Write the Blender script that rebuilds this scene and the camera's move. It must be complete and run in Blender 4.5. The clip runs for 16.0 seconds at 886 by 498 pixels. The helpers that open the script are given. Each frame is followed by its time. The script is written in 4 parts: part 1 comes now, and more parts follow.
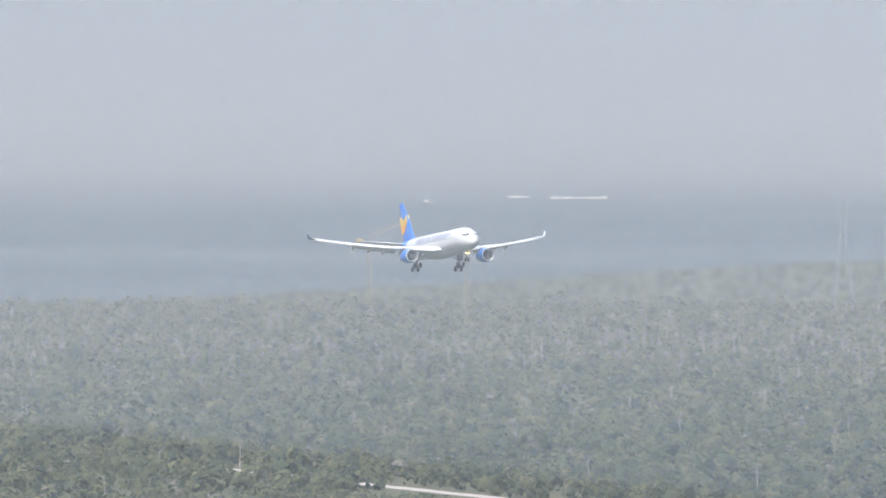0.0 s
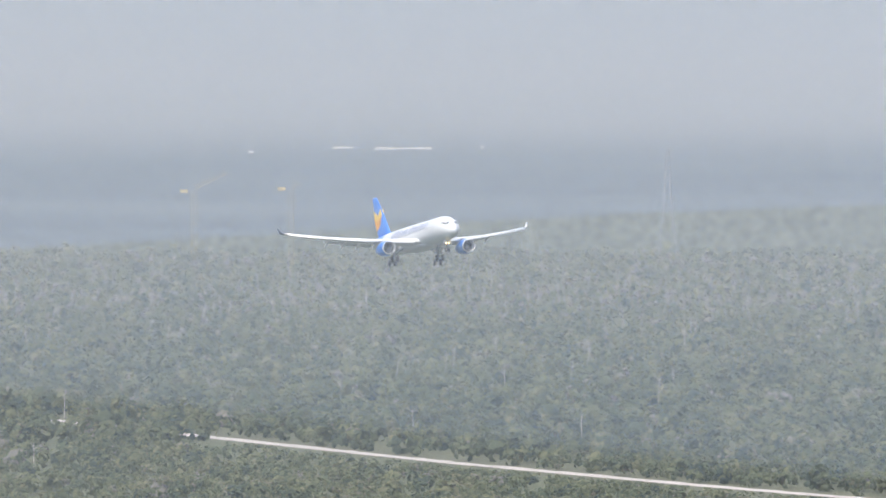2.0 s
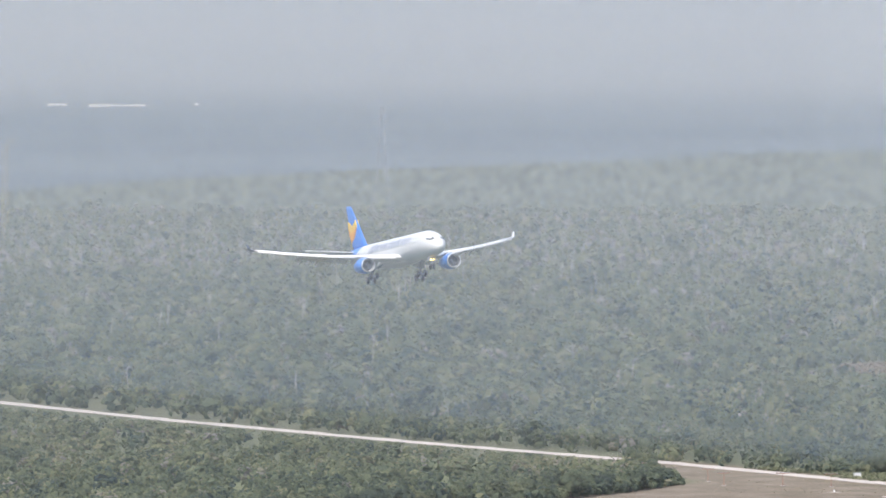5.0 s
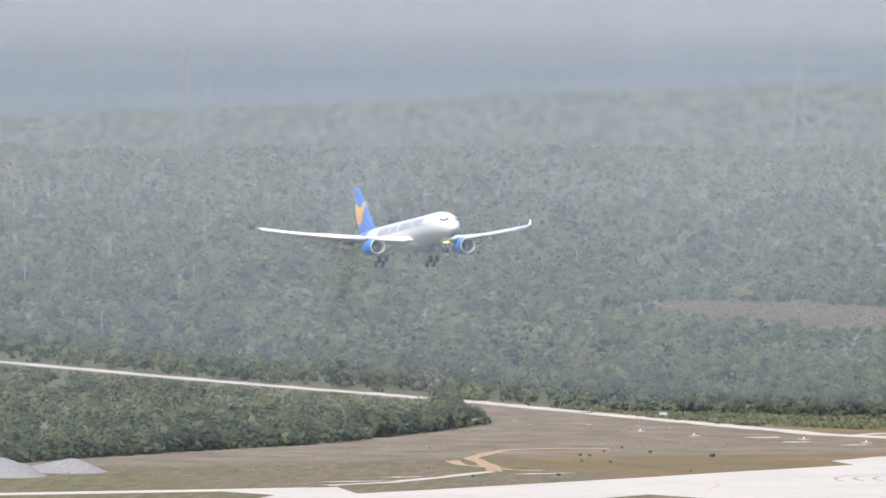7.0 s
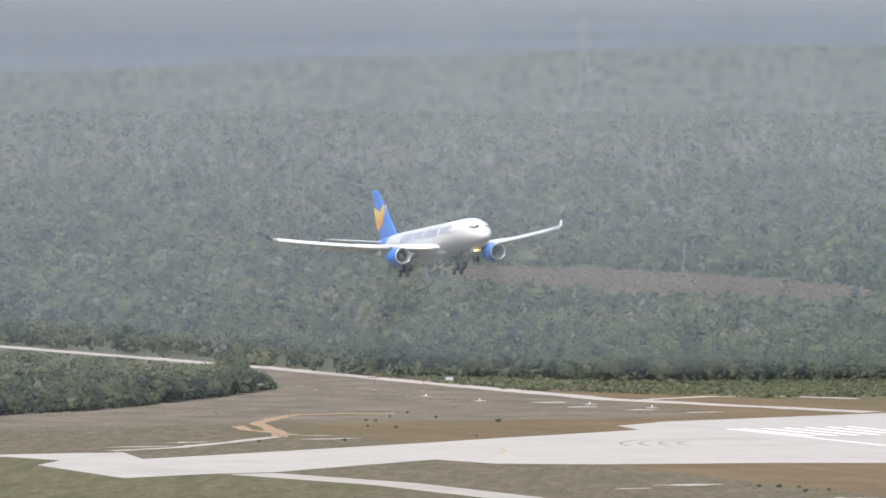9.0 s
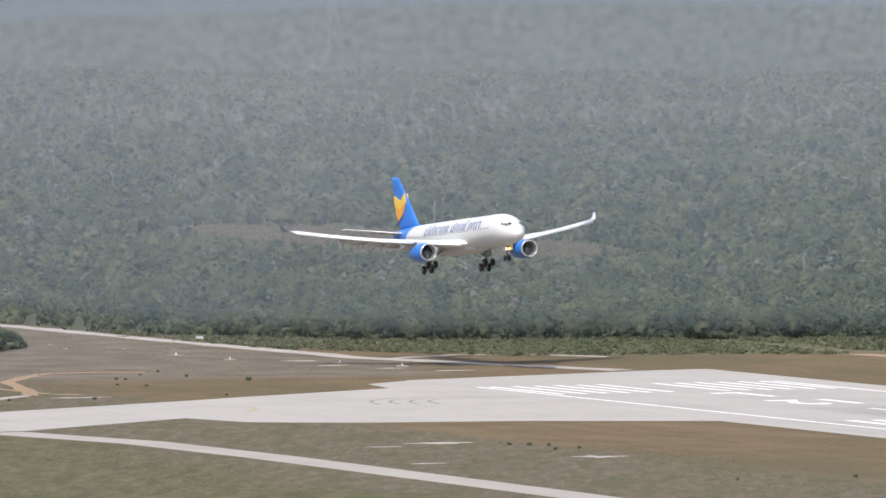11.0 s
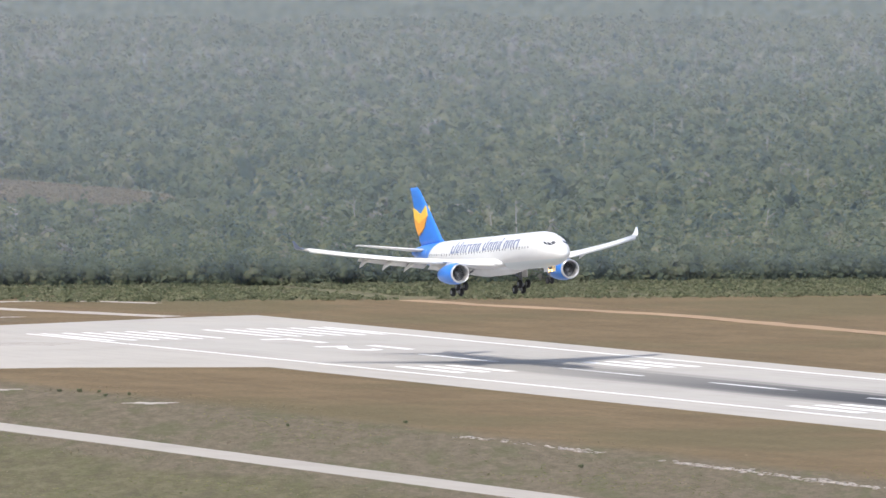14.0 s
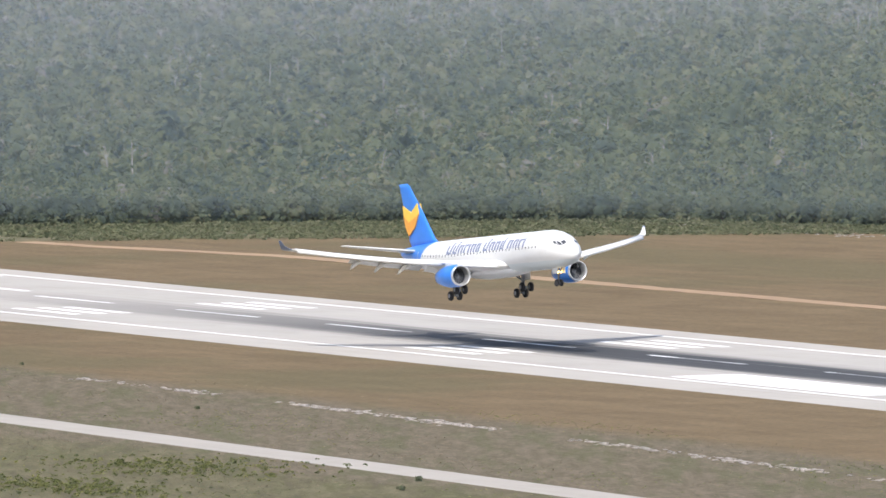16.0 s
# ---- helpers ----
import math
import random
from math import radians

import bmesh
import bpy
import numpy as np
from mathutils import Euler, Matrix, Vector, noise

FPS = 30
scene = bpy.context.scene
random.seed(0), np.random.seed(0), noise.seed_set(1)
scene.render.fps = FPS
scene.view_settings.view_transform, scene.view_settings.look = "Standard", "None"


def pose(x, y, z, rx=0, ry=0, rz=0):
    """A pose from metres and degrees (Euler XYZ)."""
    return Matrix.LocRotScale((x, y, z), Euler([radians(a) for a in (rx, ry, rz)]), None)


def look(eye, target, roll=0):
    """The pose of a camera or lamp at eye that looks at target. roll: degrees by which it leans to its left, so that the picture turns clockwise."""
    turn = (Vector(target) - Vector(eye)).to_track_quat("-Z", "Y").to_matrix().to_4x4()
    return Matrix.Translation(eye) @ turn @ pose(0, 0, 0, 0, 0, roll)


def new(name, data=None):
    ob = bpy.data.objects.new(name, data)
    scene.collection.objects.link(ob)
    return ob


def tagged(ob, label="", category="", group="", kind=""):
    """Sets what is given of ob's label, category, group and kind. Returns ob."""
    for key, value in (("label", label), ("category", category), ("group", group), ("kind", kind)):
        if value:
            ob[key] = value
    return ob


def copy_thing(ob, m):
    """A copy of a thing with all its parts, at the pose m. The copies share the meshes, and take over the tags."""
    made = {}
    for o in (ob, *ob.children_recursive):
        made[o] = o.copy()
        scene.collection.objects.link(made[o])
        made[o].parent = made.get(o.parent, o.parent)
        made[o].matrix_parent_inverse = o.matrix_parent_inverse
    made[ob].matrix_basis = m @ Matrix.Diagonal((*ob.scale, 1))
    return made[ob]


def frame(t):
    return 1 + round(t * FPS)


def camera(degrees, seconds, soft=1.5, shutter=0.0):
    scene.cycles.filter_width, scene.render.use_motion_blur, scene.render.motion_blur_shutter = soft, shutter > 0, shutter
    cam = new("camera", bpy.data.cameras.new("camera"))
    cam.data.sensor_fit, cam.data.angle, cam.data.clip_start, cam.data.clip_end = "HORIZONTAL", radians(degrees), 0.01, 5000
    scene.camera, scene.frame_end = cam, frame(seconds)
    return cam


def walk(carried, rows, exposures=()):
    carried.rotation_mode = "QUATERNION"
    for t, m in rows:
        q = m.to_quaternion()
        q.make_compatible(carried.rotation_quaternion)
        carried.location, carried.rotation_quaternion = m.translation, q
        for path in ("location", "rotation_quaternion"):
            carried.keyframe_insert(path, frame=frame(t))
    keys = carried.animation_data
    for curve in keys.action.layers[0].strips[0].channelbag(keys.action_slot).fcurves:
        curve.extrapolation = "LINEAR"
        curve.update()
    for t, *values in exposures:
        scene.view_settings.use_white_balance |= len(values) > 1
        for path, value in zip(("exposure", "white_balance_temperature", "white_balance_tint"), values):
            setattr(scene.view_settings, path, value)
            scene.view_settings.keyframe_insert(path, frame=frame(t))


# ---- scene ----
EYE = (0.0, 0.0, 87.7)
SECONDS = 16.0
cam = camera(4.728, SECONDS, soft=1.55)


def aim(az, down, roll):
    """The camera on its tower, turned az degrees from -x towards +y and tilted down."""
    return pose(*EYE, 90 - down, 0, 90 - az) @ pose(0, 0, 0, 0, 0, roll)


AIMS = [
    (0.0, 18.1732, 0.7154, 0.024), (0.5, 18.5128, 0.7364, 0.022), (1.0, 18.8086, 0.8565, 0.0), (1.5, 18.9805, 0.9349, 0.02),
    (2.0, 19.1105, 0.9784, 0.012), (2.5, 19.3439, 1.2135, -0.006), (3.0, 19.624, 1.0425, -0.041), (3.2, 19.7133, 1.029, -0.033),
    (5.3, 20.7208, 1.2133, -0.014), (5.5, 20.7645, 1.2071, -0.029), (6.0, 21.054, 1.2099, -0.032), (6.5, 21.4039, 1.3187, -0.023),
    (7.0, 21.6721, 1.5317, 0.0035), (7.5, 22.1034, 1.6534, 0.005), (8.0, 22.1929, 1.6948, 0.03), (8.5, 22.4546, 1.6873, 0.021),
    (9.0, 22.8162, 1.7175, 0.006), (9.2, 22.9815, 1.7209, 0.003), (11.3, 24.3843, 1.9954, 0.0), (11.5, 24.5624, 2.0339, 0.014),
    (12.0, 25.0527, 2.0989, -0.007), (12.5, 25.4301, 2.0778, 0.025), (13.0, 25.7255, 2.2625, -0.01), (13.5, 26.0576, 2.2875, 0.016),
    (14.0, 26.555, 2.2262, -0.006), (14.5, 26.8997, 2.3502, -0.0735), (15.0, 27.3062, 2.4025, -0.007), (15.5, 27.8611, 2.3697, 0.023),
    (16.0, 28.6059, 2.5382, 0.037)]
walk(cam, [(t, aim(a, d, r)) for t, a, d, r in AIMS], [(0.0, 0.76), (5.5, 0.71), (7.5, 0.63), (8.0, 0.46), (9.0, 0.43), (11.5, 0.24), (13.5, 0.32), (14.5, 0.45), (16.0, 0.45)])

# ---- light: high hazy sun from the tower's side of the runway, pale sky ----
SUN_EL, SUN_DIR = 55.0, (0.72, -0.69)
world = bpy.data.worlds.new("world")
scene.world = world
world.use_nodes = True
wn, wl = world.node_tree.nodes, world.node_tree.links
sky = wn.new("ShaderNodeTexSky")
sky.sky_type = "NISHITA"
sky.sun_disc = False
sky.sun_elevation = radians(SUN_EL)
sky.sun_rotation = math.atan2(SUN_DIR[0], SUN_DIR[1])
sky.air_density, sky.dust_density = 1.0, 3.0
bg = wn["Background"]
bg.inputs["Strength"].default_value = 0.175
wl.new(sky.outputs["Color"], bg.inputs["Color"])
sun = new("sun", bpy.data.lights.new("sun", "SUN"))
sun.data.energy, sun.data.angle, sun.data.color = 3.0, radians(0.6), (1.0, 0.96, 0.9)
ce, se = math.cos(radians(SUN_EL)), math.sin(radians(SUN_EL))
sun.matrix_world = look((SUN_DIR[0] * ce * 500 - 1500, SUN_DIR[1] * ce * 500 + 800, se * 500), (-1500, 800, 0))


# ---- materials ----
class Nodes:
    """A small builder for node materials."""

    def __init__(self, name, rough=0.8, metal=0.0, spec=0.3):
        self.mat = bpy.data.materials.new(name)
        self.mat.use_nodes = True
        self.t = self.mat.node_tree
        self.bsdf = self.t.nodes["Principled BSDF"]
        self.bsdf.inputs["Roughness"].default_value = rough
        self.bsdf.inputs["Metallic"].default_value = metal
        self.bsdf.inputs["Specular IOR Level"].default_value = spec

    def add(self, kind, **inputs):
        n = self.t.nodes.new(kind)
        for k, v in inputs.items():
            self.put(n.inputs[k.replace("_", " ")], v)
        return n

    def put(self, socket, v):
        if isinstance(v, bpy.types.NodeSocket):
            self.t.links.new(v, socket)
        else:
            socket.default_value = v

    def pos(self):
        return self.add("ShaderNodeNewGeometry").outputs["Position"]

    def obj(self):
        return self.add("ShaderNodeTexCoord").outputs["Object"]

    def scaled(self, vec, s):
        n = self.add("ShaderNodeMapping")
        n.inputs["Scale"].default_value = s
        self.put(n.inputs["Vector"], vec)
        return n.outputs["Vector"]

    def noise(self, vec, scale, detail=4.0, rough=0.55):
        n = self.add("ShaderNodeTexNoise", Scale=scale, Detail=detail, Roughness=rough)
        self.put(n.inputs["Vector"], vec)
        return n.outputs["Fac"]

    def ramp(self, fac, stops):
        n = self.add("ShaderNodeValToRGB")
        self.put(n.inputs["Fac"], fac)
        e = n.color_ramp.elements
        while len(e) < len(stops):
            e.new(0.5)
        for el, (p, c) in zip(e, stops):
            el.position = p
            el.color = (*c, 1) if len(c) == 3 else c
        return n.outputs["Color"]

    def step(self, fac, lo, hi):
        n = self.t.nodes.new("ShaderNodeMapRange")
        n.interpolation_type = "SMOOTHSTEP"
        n.clamp = True
        self.put(n.inputs["Value"], fac)
        n.inputs["From Min"].default_value, n.inputs["From Max"].default_value = lo, hi
        return n.outputs["Result"]

    def math(self, op, a, b=0.0):
        n = self.t.nodes.new("ShaderNodeMath")
        n.operation = op
        self.put(n.inputs[0], a)
        self.put(n.inputs[1], b)
        return n.outputs[0]

    def mix(self, fac, a, b):
        n = self.t.nodes.new("ShaderNodeMix")
        n.data_type = "RGBA"
        self.put(n.inputs["Factor"], fac)
        self.put(n.inputs["A"], a if not isinstance(a, tuple) else (*a, 1))
        self.put(n.inputs["B"], b if not isinstance(b, tuple) else (*b, 1))
        return n.outputs["Result"]

    def xyz(self, vec):
        n = self.add("ShaderNodeSeparateXYZ")
        self.put(n.inputs[0], vec)
        return n.outputs

    def color(self, c):
        self.put(self.bsdf.inputs["Base Color"], c if not isinstance(c, tuple) else (*c, 1))
        return self

    def bump(self, fac, strength, distance):
        n = self.add("ShaderNodeBump", Strength=strength, Distance=distance)
        self.put(n.inputs["Height"], fac)
        self.put(self.bsdf.inputs["Normal"], n.outputs["Normal"])
        return self


def plain(name, c, rough=0.6, metal=0.0, spread=0.12, scale=2.0, spec=0.4):
    """A surface of one colour with faint grain and soiling."""
    m = Nodes(name, rough, metal, spec)
    v = m.obj()
    a = m.noise(v, scale, 5)
    lo = tuple(x * (1 - spread) for x in c)
    hi = tuple(min(1, x * (1 + spread)) for x in c)
    m.color(m.ramp(a, [(0.3, lo), (0.7, hi)]))
    return m.mat


def ground_material():
    m = Nodes("dry_grass_and_soil", 0.95, spec=0.1)
    p = m.pos()
    x, y, z = m.xyz(p)
    flat = m.scaled(p, (1, 1, 0))
    big = m.noise(flat, 0.012, 5)
    mid = m.noise(flat, 0.07, 6, 0.65)
    fine = m.noise(flat, 0.9, 5, 0.7)
    streak = m.noise(m.scaled(p, (0.015, 0.16, 0)), 1.0, 4, 0.6)
    # mown strip by the runway: warm brown dry grass
    mown = m.ramp(m.math("ADD", m.math("MULTIPLY", mid, 0.6), m.math("MULTIPLY", streak, 0.4)),
                  [(0.3, (0.12, 0.088, 0.053)), (0.5, (0.158, 0.116, 0.069)), (0.68, (0.197, 0.144, 0.087))])
    mown = m.mix(m.math("MULTIPLY", m.step(big, 0.48, 0.62), 0.55), mown, (0.11, 0.1, 0.055))
    # rough strip: grey-brown weeds with green tufts
    turn = m.add("ShaderNodeMapping")
    turn.inputs["Rotation"].default_value = (0, 0, radians(27))
    m.put(turn.inputs["Vector"], flat)
    rows = m.scaled(turn.outputs["Vector"], (0.22, 1, 0))
    weeds = m.ramp(m.noise(rows, 0.45, 7, 0.78), [(0.3, (0.084, 0.078, 0.048)), (0.48, (0.135, 0.112, 0.078)), (0.7, (0.2, 0.16, 0.122))])
    weeds = m.mix(m.math("MULTIPLY", m.step(m.noise(rows, 0.14, 8, 0.72), 0.48, 0.6), 0.55), weeds, (0.088, 0.096, 0.046))
    lush = m.ramp(m.noise(rows, 0.3, 8, 0.78), [(0.38, (0.062, 0.06, 0.036)), (0.5, (0.108, 0.106, 0.05)), (0.6, (0.16, 0.145, 0.085))])
    weeds = m.mix(m.math("MULTIPLY", m.step(m.math("ADD", y, m.math("MULTIPLY", m.math("SUBTRACT", big, 0.5), 60.0)), 640.0, 625.0), 0.6), weeds, lush)
    edge = m.math("ADD", y, m.math("MULTIPLY", m.math("SUBTRACT", mid, 0.5), 14.0))
    south = m.step(edge, 709.0, 697.0)
    col = m.mix(south, mown, weeds)
    # old cleared land west of the runway end
    clear = m.ramp(mid, [(0.3, (0.112, 0.097, 0.07)), (0.5, (0.165, 0.138, 0.108)), (0.7, (0.215, 0.182, 0.15))])
    west = m.math("MULTIPLY", m.step(m.math("ADD", x, m.math("MULTIPLY", m.math("SUBTRACT", big, 0.5), 40.0)), -1748.0, -1768.0),
                  m.step(y, 800.0, 785.0))
    col = m.mix(west, col, clear)
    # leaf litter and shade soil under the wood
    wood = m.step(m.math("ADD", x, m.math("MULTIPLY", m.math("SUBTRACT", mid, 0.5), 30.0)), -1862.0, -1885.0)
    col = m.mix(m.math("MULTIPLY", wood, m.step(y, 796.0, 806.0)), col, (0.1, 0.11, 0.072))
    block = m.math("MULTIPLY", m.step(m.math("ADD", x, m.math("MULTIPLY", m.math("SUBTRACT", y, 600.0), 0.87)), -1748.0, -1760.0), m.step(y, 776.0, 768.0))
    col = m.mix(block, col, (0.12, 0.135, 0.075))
    # greener rough land between the mown grass and the trees
    slant = m.math("SUBTRACT", x, m.math("MULTIPLY", m.math("SUBTRACT", y, 915.0), 0.283))
    belt = m.math("MULTIPLY", m.step(m.math("ADD", slant, m.math("MULTIPLY", m.math("SUBTRACT", mid, 0.5), 30.0)), -1790.0, -1808.0), m.step(y, 832.0, 850.0))
    green = m.ramp(m.noise(flat, 0.15, 7, 0.75), [(0.35, (0.1, 0.105, 0.066)), (0.5, (0.142, 0.145, 0.09)), (0.65, (0.2, 0.185, 0.13))])
    col = m.mix(m.math("MULTIPLY", belt, 0.8), col, green)
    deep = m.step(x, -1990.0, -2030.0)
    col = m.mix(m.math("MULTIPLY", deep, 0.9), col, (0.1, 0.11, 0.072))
    verge = m.math("MULTIPLY", m.math("MULTIPLY", m.step(y, 764.0, 772.0), m.step(y, 806.0, 798.0)), m.math("MULTIPLY", m.step(x, -1770.0, -1800.0), m.step(x, -2000.0, -1960.0)))
    col = m.mix(m.math("MULTIPLY", verge, 0.85), col, clear)
    fl = m.mix(m.math("MULTIPLY", m.step(fine, 0.35, 0.7), 0.35), col, (0.05, 0.047, 0.032))
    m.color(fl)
    m.bump(m.math("ADD", m.math("MULTIPLY", fine, 0.6), mid), 0.6, 0.35)
    return m.mat


def rubber_mask(m, p, x, y, long):
    off = m.math("ABSOLUTE", m.math("SUBTRACT", y, 799.5), 0.0)
    track = m.step(m.math("ADD", off, m.math("MULTIPLY", m.math("SUBTRACT", long, 0.5), 10.0)), 13.0, 5.0)
    along = m.math("ADD", m.math("MULTIPLY", m.step(x, -1650.0, -1545.0), 0.4), m.math("MULTIPLY", m.step(x, -1575.0, -1440.0), 0.6))
    return m.math("MULTIPLY", m.math("MULTIPLY", track, along), m.step(m.noise(m.scaled(p, (0.02, 0.9, 0)), 1.0, 5, 0.7), 0.1, 0.45))


def marking_material():
    """Runway paint, worn and covered by the same tyre rubber as the concrete under it."""
    m = Nodes("white_runway_paint", 0.7, spec=0.4)
    p = m.pos()
    x, y, z = m.xyz(p)
    long = m.noise(m.scaled(p, (0.012, 0.5, 0)), 1.0, 4, 0.6)
    wear = m.noise(m.scaled(p, (0.3, 1.2, 0)), 1.0, 6, 0.7)
    col = m.ramp(wear, [(0.3, (0.6, 0.59, 0.58)), (0.55, (0.82, 0.82, 0.82)), (0.7, (0.85, 0.85, 0.85))])
    worn = m.math("MULTIPLY", rubber_mask(m, p, x, y, long), m.step(m.noise(m.scaled(p, (0.05, 0.2, 0)), 1.0, 3, 0.5), 0.62, 0.42))
    m.color(m.mix(m.math("MULTIPLY", worn, 0.85), col, (0.07, 0.07, 0.075)))
    return m.mat


def pavement_material(name, c, rubber=False):
    m = Nodes(name, 0.85, spec=0.2)
    p = m.pos()
    x, y, z = m.xyz(p)
    flat = m.scaled(p, (1, 1, 0))
    a = m.noise(flat, 0.05, 6, 0.65)
    b = m.noise(flat, 1.2, 5, 0.7)
    long = m.noise(m.scaled(p, (0.012, 0.5, 0)), 1.0, 4, 0.6)
    k = m.math("ADD", m.math("MULTIPLY", a, 0.5), m.math("MULTIPLY", m.math("ADD", b, long), 0.25))
    col = m.ramp(k, [(0.32, tuple(v * 0.82 for v in c)), (0.5, c), (0.68, tuple(v * 1.1 for v in c))])
    if rubber:
        # tyre rubber laid down along the wheel tracks past the touchdown marks
        col = m.mix(rubber_mask(m, p, x, y, long), col, (0.055, 0.056, 0.06))
    m.color(col)
    m.bump(b, 0.3, 0.05)
    return m.mat


def leaf_material(name, stops):
    m = Nodes(name, 0.75, spec=0.15)
    p = m.pos()
    geo = m.add("ShaderNodeNewGeometry")
    flat = m.scaled(p, (1, 1, 0.3))
    big = m.noise(flat, 0.008, 4)
    tint = m.add("ShaderNodeAttribute")
    tint.attribute_name = "tint"
    k = m.math("ADD", tint.outputs["Fac"], m.math("MULTIPLY", m.math("SUBTRACT", geo.outputs["Random Per Island"], 0.5), 0.24))
    k = m.math("ADD", k, m.math("MULTIPLY", m.math("SUBTRACT", big, 0.5), 0.35))
    col = m.ramp(k, stops)
    grain = m.noise(p, 1.9, 6, 0.8)
    col = m.mix(m.math("MULTIPLY", m.step(grain, 0.6, 0.36), 0.35), col, tuple(v * 0.68 for v in stops[0][1]))
    m.color(col)
    m.bump(m.math("ADD", grain, m.noise(p, 0.7, 4, 0.7)), 0.7, 0.7)
    tr = m.add("ShaderNodeBsdfTranslucent")
    m.put(tr.inputs["Color"], col)
    mx = m.add("ShaderNodeMixShader")
    mx.inputs[0].default_value = 0.5
    m.t.links.new(m.bsdf.outputs[0], mx.inputs[1])
    m.t.links.new(tr.outputs[0], mx.inputs[2])
    m.t.links.new(mx.outputs[0], m.t.nodes["Material Output"].inputs["Surface"])
    return m.mat


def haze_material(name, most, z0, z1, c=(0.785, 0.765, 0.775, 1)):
    """Thin sunlit stand-in for haze: mostly clear, scattering a little, thicker away from the ground."""
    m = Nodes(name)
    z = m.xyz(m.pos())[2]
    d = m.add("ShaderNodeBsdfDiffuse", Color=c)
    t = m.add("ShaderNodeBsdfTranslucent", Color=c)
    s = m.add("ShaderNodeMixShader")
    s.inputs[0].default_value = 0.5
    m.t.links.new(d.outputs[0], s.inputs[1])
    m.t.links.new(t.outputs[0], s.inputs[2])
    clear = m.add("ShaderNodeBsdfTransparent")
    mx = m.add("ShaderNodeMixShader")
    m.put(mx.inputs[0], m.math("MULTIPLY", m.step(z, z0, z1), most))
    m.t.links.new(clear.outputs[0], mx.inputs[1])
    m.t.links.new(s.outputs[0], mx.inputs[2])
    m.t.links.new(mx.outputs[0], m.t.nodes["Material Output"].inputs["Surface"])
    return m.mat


def distance_material():
    """The far plain and the hazy sky above it, haze painted into the glow."""
    m = Nodes("painted_hazy_plain_and_sky")
    p = m.pos()
    x, y, z = m.xyz(p)
    # the plain is drawn where its ground would lie beyond the backdrop's foot
    far = m.math("DIVIDE", EYE[2], m.math("MAXIMUM", m.math("SUBTRACT", EYE[2], z), 6.0))
    land = m.add("ShaderNodeVectorMath")
    land.operation = "SCALE"
    m.put(land.inputs[0], m.scaled(p, (1, 1, 0)))
    m.put(land.inputs["Scale"], far)
    at = land.outputs["Vector"]
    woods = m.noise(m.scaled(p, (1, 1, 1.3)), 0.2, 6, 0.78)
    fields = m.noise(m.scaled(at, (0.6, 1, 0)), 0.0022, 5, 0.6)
    # where the painted sunlit woods end, farther off towards the runway's side
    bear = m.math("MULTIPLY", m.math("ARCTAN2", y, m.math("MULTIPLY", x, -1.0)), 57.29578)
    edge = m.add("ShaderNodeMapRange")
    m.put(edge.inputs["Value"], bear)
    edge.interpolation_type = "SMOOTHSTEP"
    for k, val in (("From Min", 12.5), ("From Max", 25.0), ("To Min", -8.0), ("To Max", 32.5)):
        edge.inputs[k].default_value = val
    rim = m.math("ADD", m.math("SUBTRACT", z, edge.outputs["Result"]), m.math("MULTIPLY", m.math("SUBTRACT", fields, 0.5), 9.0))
    # sunlit green nearer, hazy blue beyond, both painted as glowing colour
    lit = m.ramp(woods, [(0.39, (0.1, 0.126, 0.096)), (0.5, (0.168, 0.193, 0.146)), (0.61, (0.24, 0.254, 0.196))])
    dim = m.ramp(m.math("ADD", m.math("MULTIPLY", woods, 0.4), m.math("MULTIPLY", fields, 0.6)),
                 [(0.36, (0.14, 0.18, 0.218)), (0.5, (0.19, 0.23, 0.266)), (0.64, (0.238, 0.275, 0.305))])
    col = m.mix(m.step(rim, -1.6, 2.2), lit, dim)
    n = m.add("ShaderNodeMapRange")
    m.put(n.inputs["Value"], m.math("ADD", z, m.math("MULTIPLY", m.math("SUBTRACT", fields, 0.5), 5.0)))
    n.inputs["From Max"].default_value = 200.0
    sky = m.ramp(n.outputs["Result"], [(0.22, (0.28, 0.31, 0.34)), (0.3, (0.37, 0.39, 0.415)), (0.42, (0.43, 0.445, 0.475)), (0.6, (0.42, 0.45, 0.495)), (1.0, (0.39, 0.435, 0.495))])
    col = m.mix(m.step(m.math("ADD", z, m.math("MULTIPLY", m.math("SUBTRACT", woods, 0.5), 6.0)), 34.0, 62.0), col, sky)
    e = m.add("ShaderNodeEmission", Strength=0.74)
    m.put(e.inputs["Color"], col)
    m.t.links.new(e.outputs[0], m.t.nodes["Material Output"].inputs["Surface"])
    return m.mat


M_GROUND = ground_material()
M_RUNWAY = pavement_material("runway_concrete", (0.37, 0.35, 0.323), True)
M_PAVE = pavement_material("shoulder_concrete", (0.38, 0.357, 0.326))
M_ROAD = pavement_material("pale_road_surface", (0.34, 0.315, 0.283))
M_TRACK = pavement_material("limestone_track", (0.37, 0.335, 0.305))
M_DIRT = pavement_material("orange_dirt", (0.30, 0.21, 0.135))
M_PAINT = plain("white_marking_paint", (0.78, 0.78, 0.79), 0.7, 0, 0.06, 0.6)
M_MARK = marking_material()
M_GRAVEL = plain("grey_gravel", (0.19, 0.185, 0.185), 0.95, 0, 0.25, 1.5)
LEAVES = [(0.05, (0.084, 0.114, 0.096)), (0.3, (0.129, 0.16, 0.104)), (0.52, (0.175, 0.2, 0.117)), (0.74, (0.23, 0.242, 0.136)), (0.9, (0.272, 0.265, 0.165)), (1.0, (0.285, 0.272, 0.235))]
M_LEAF = leaf_material("scrub_forest_leaves", LEAVES)
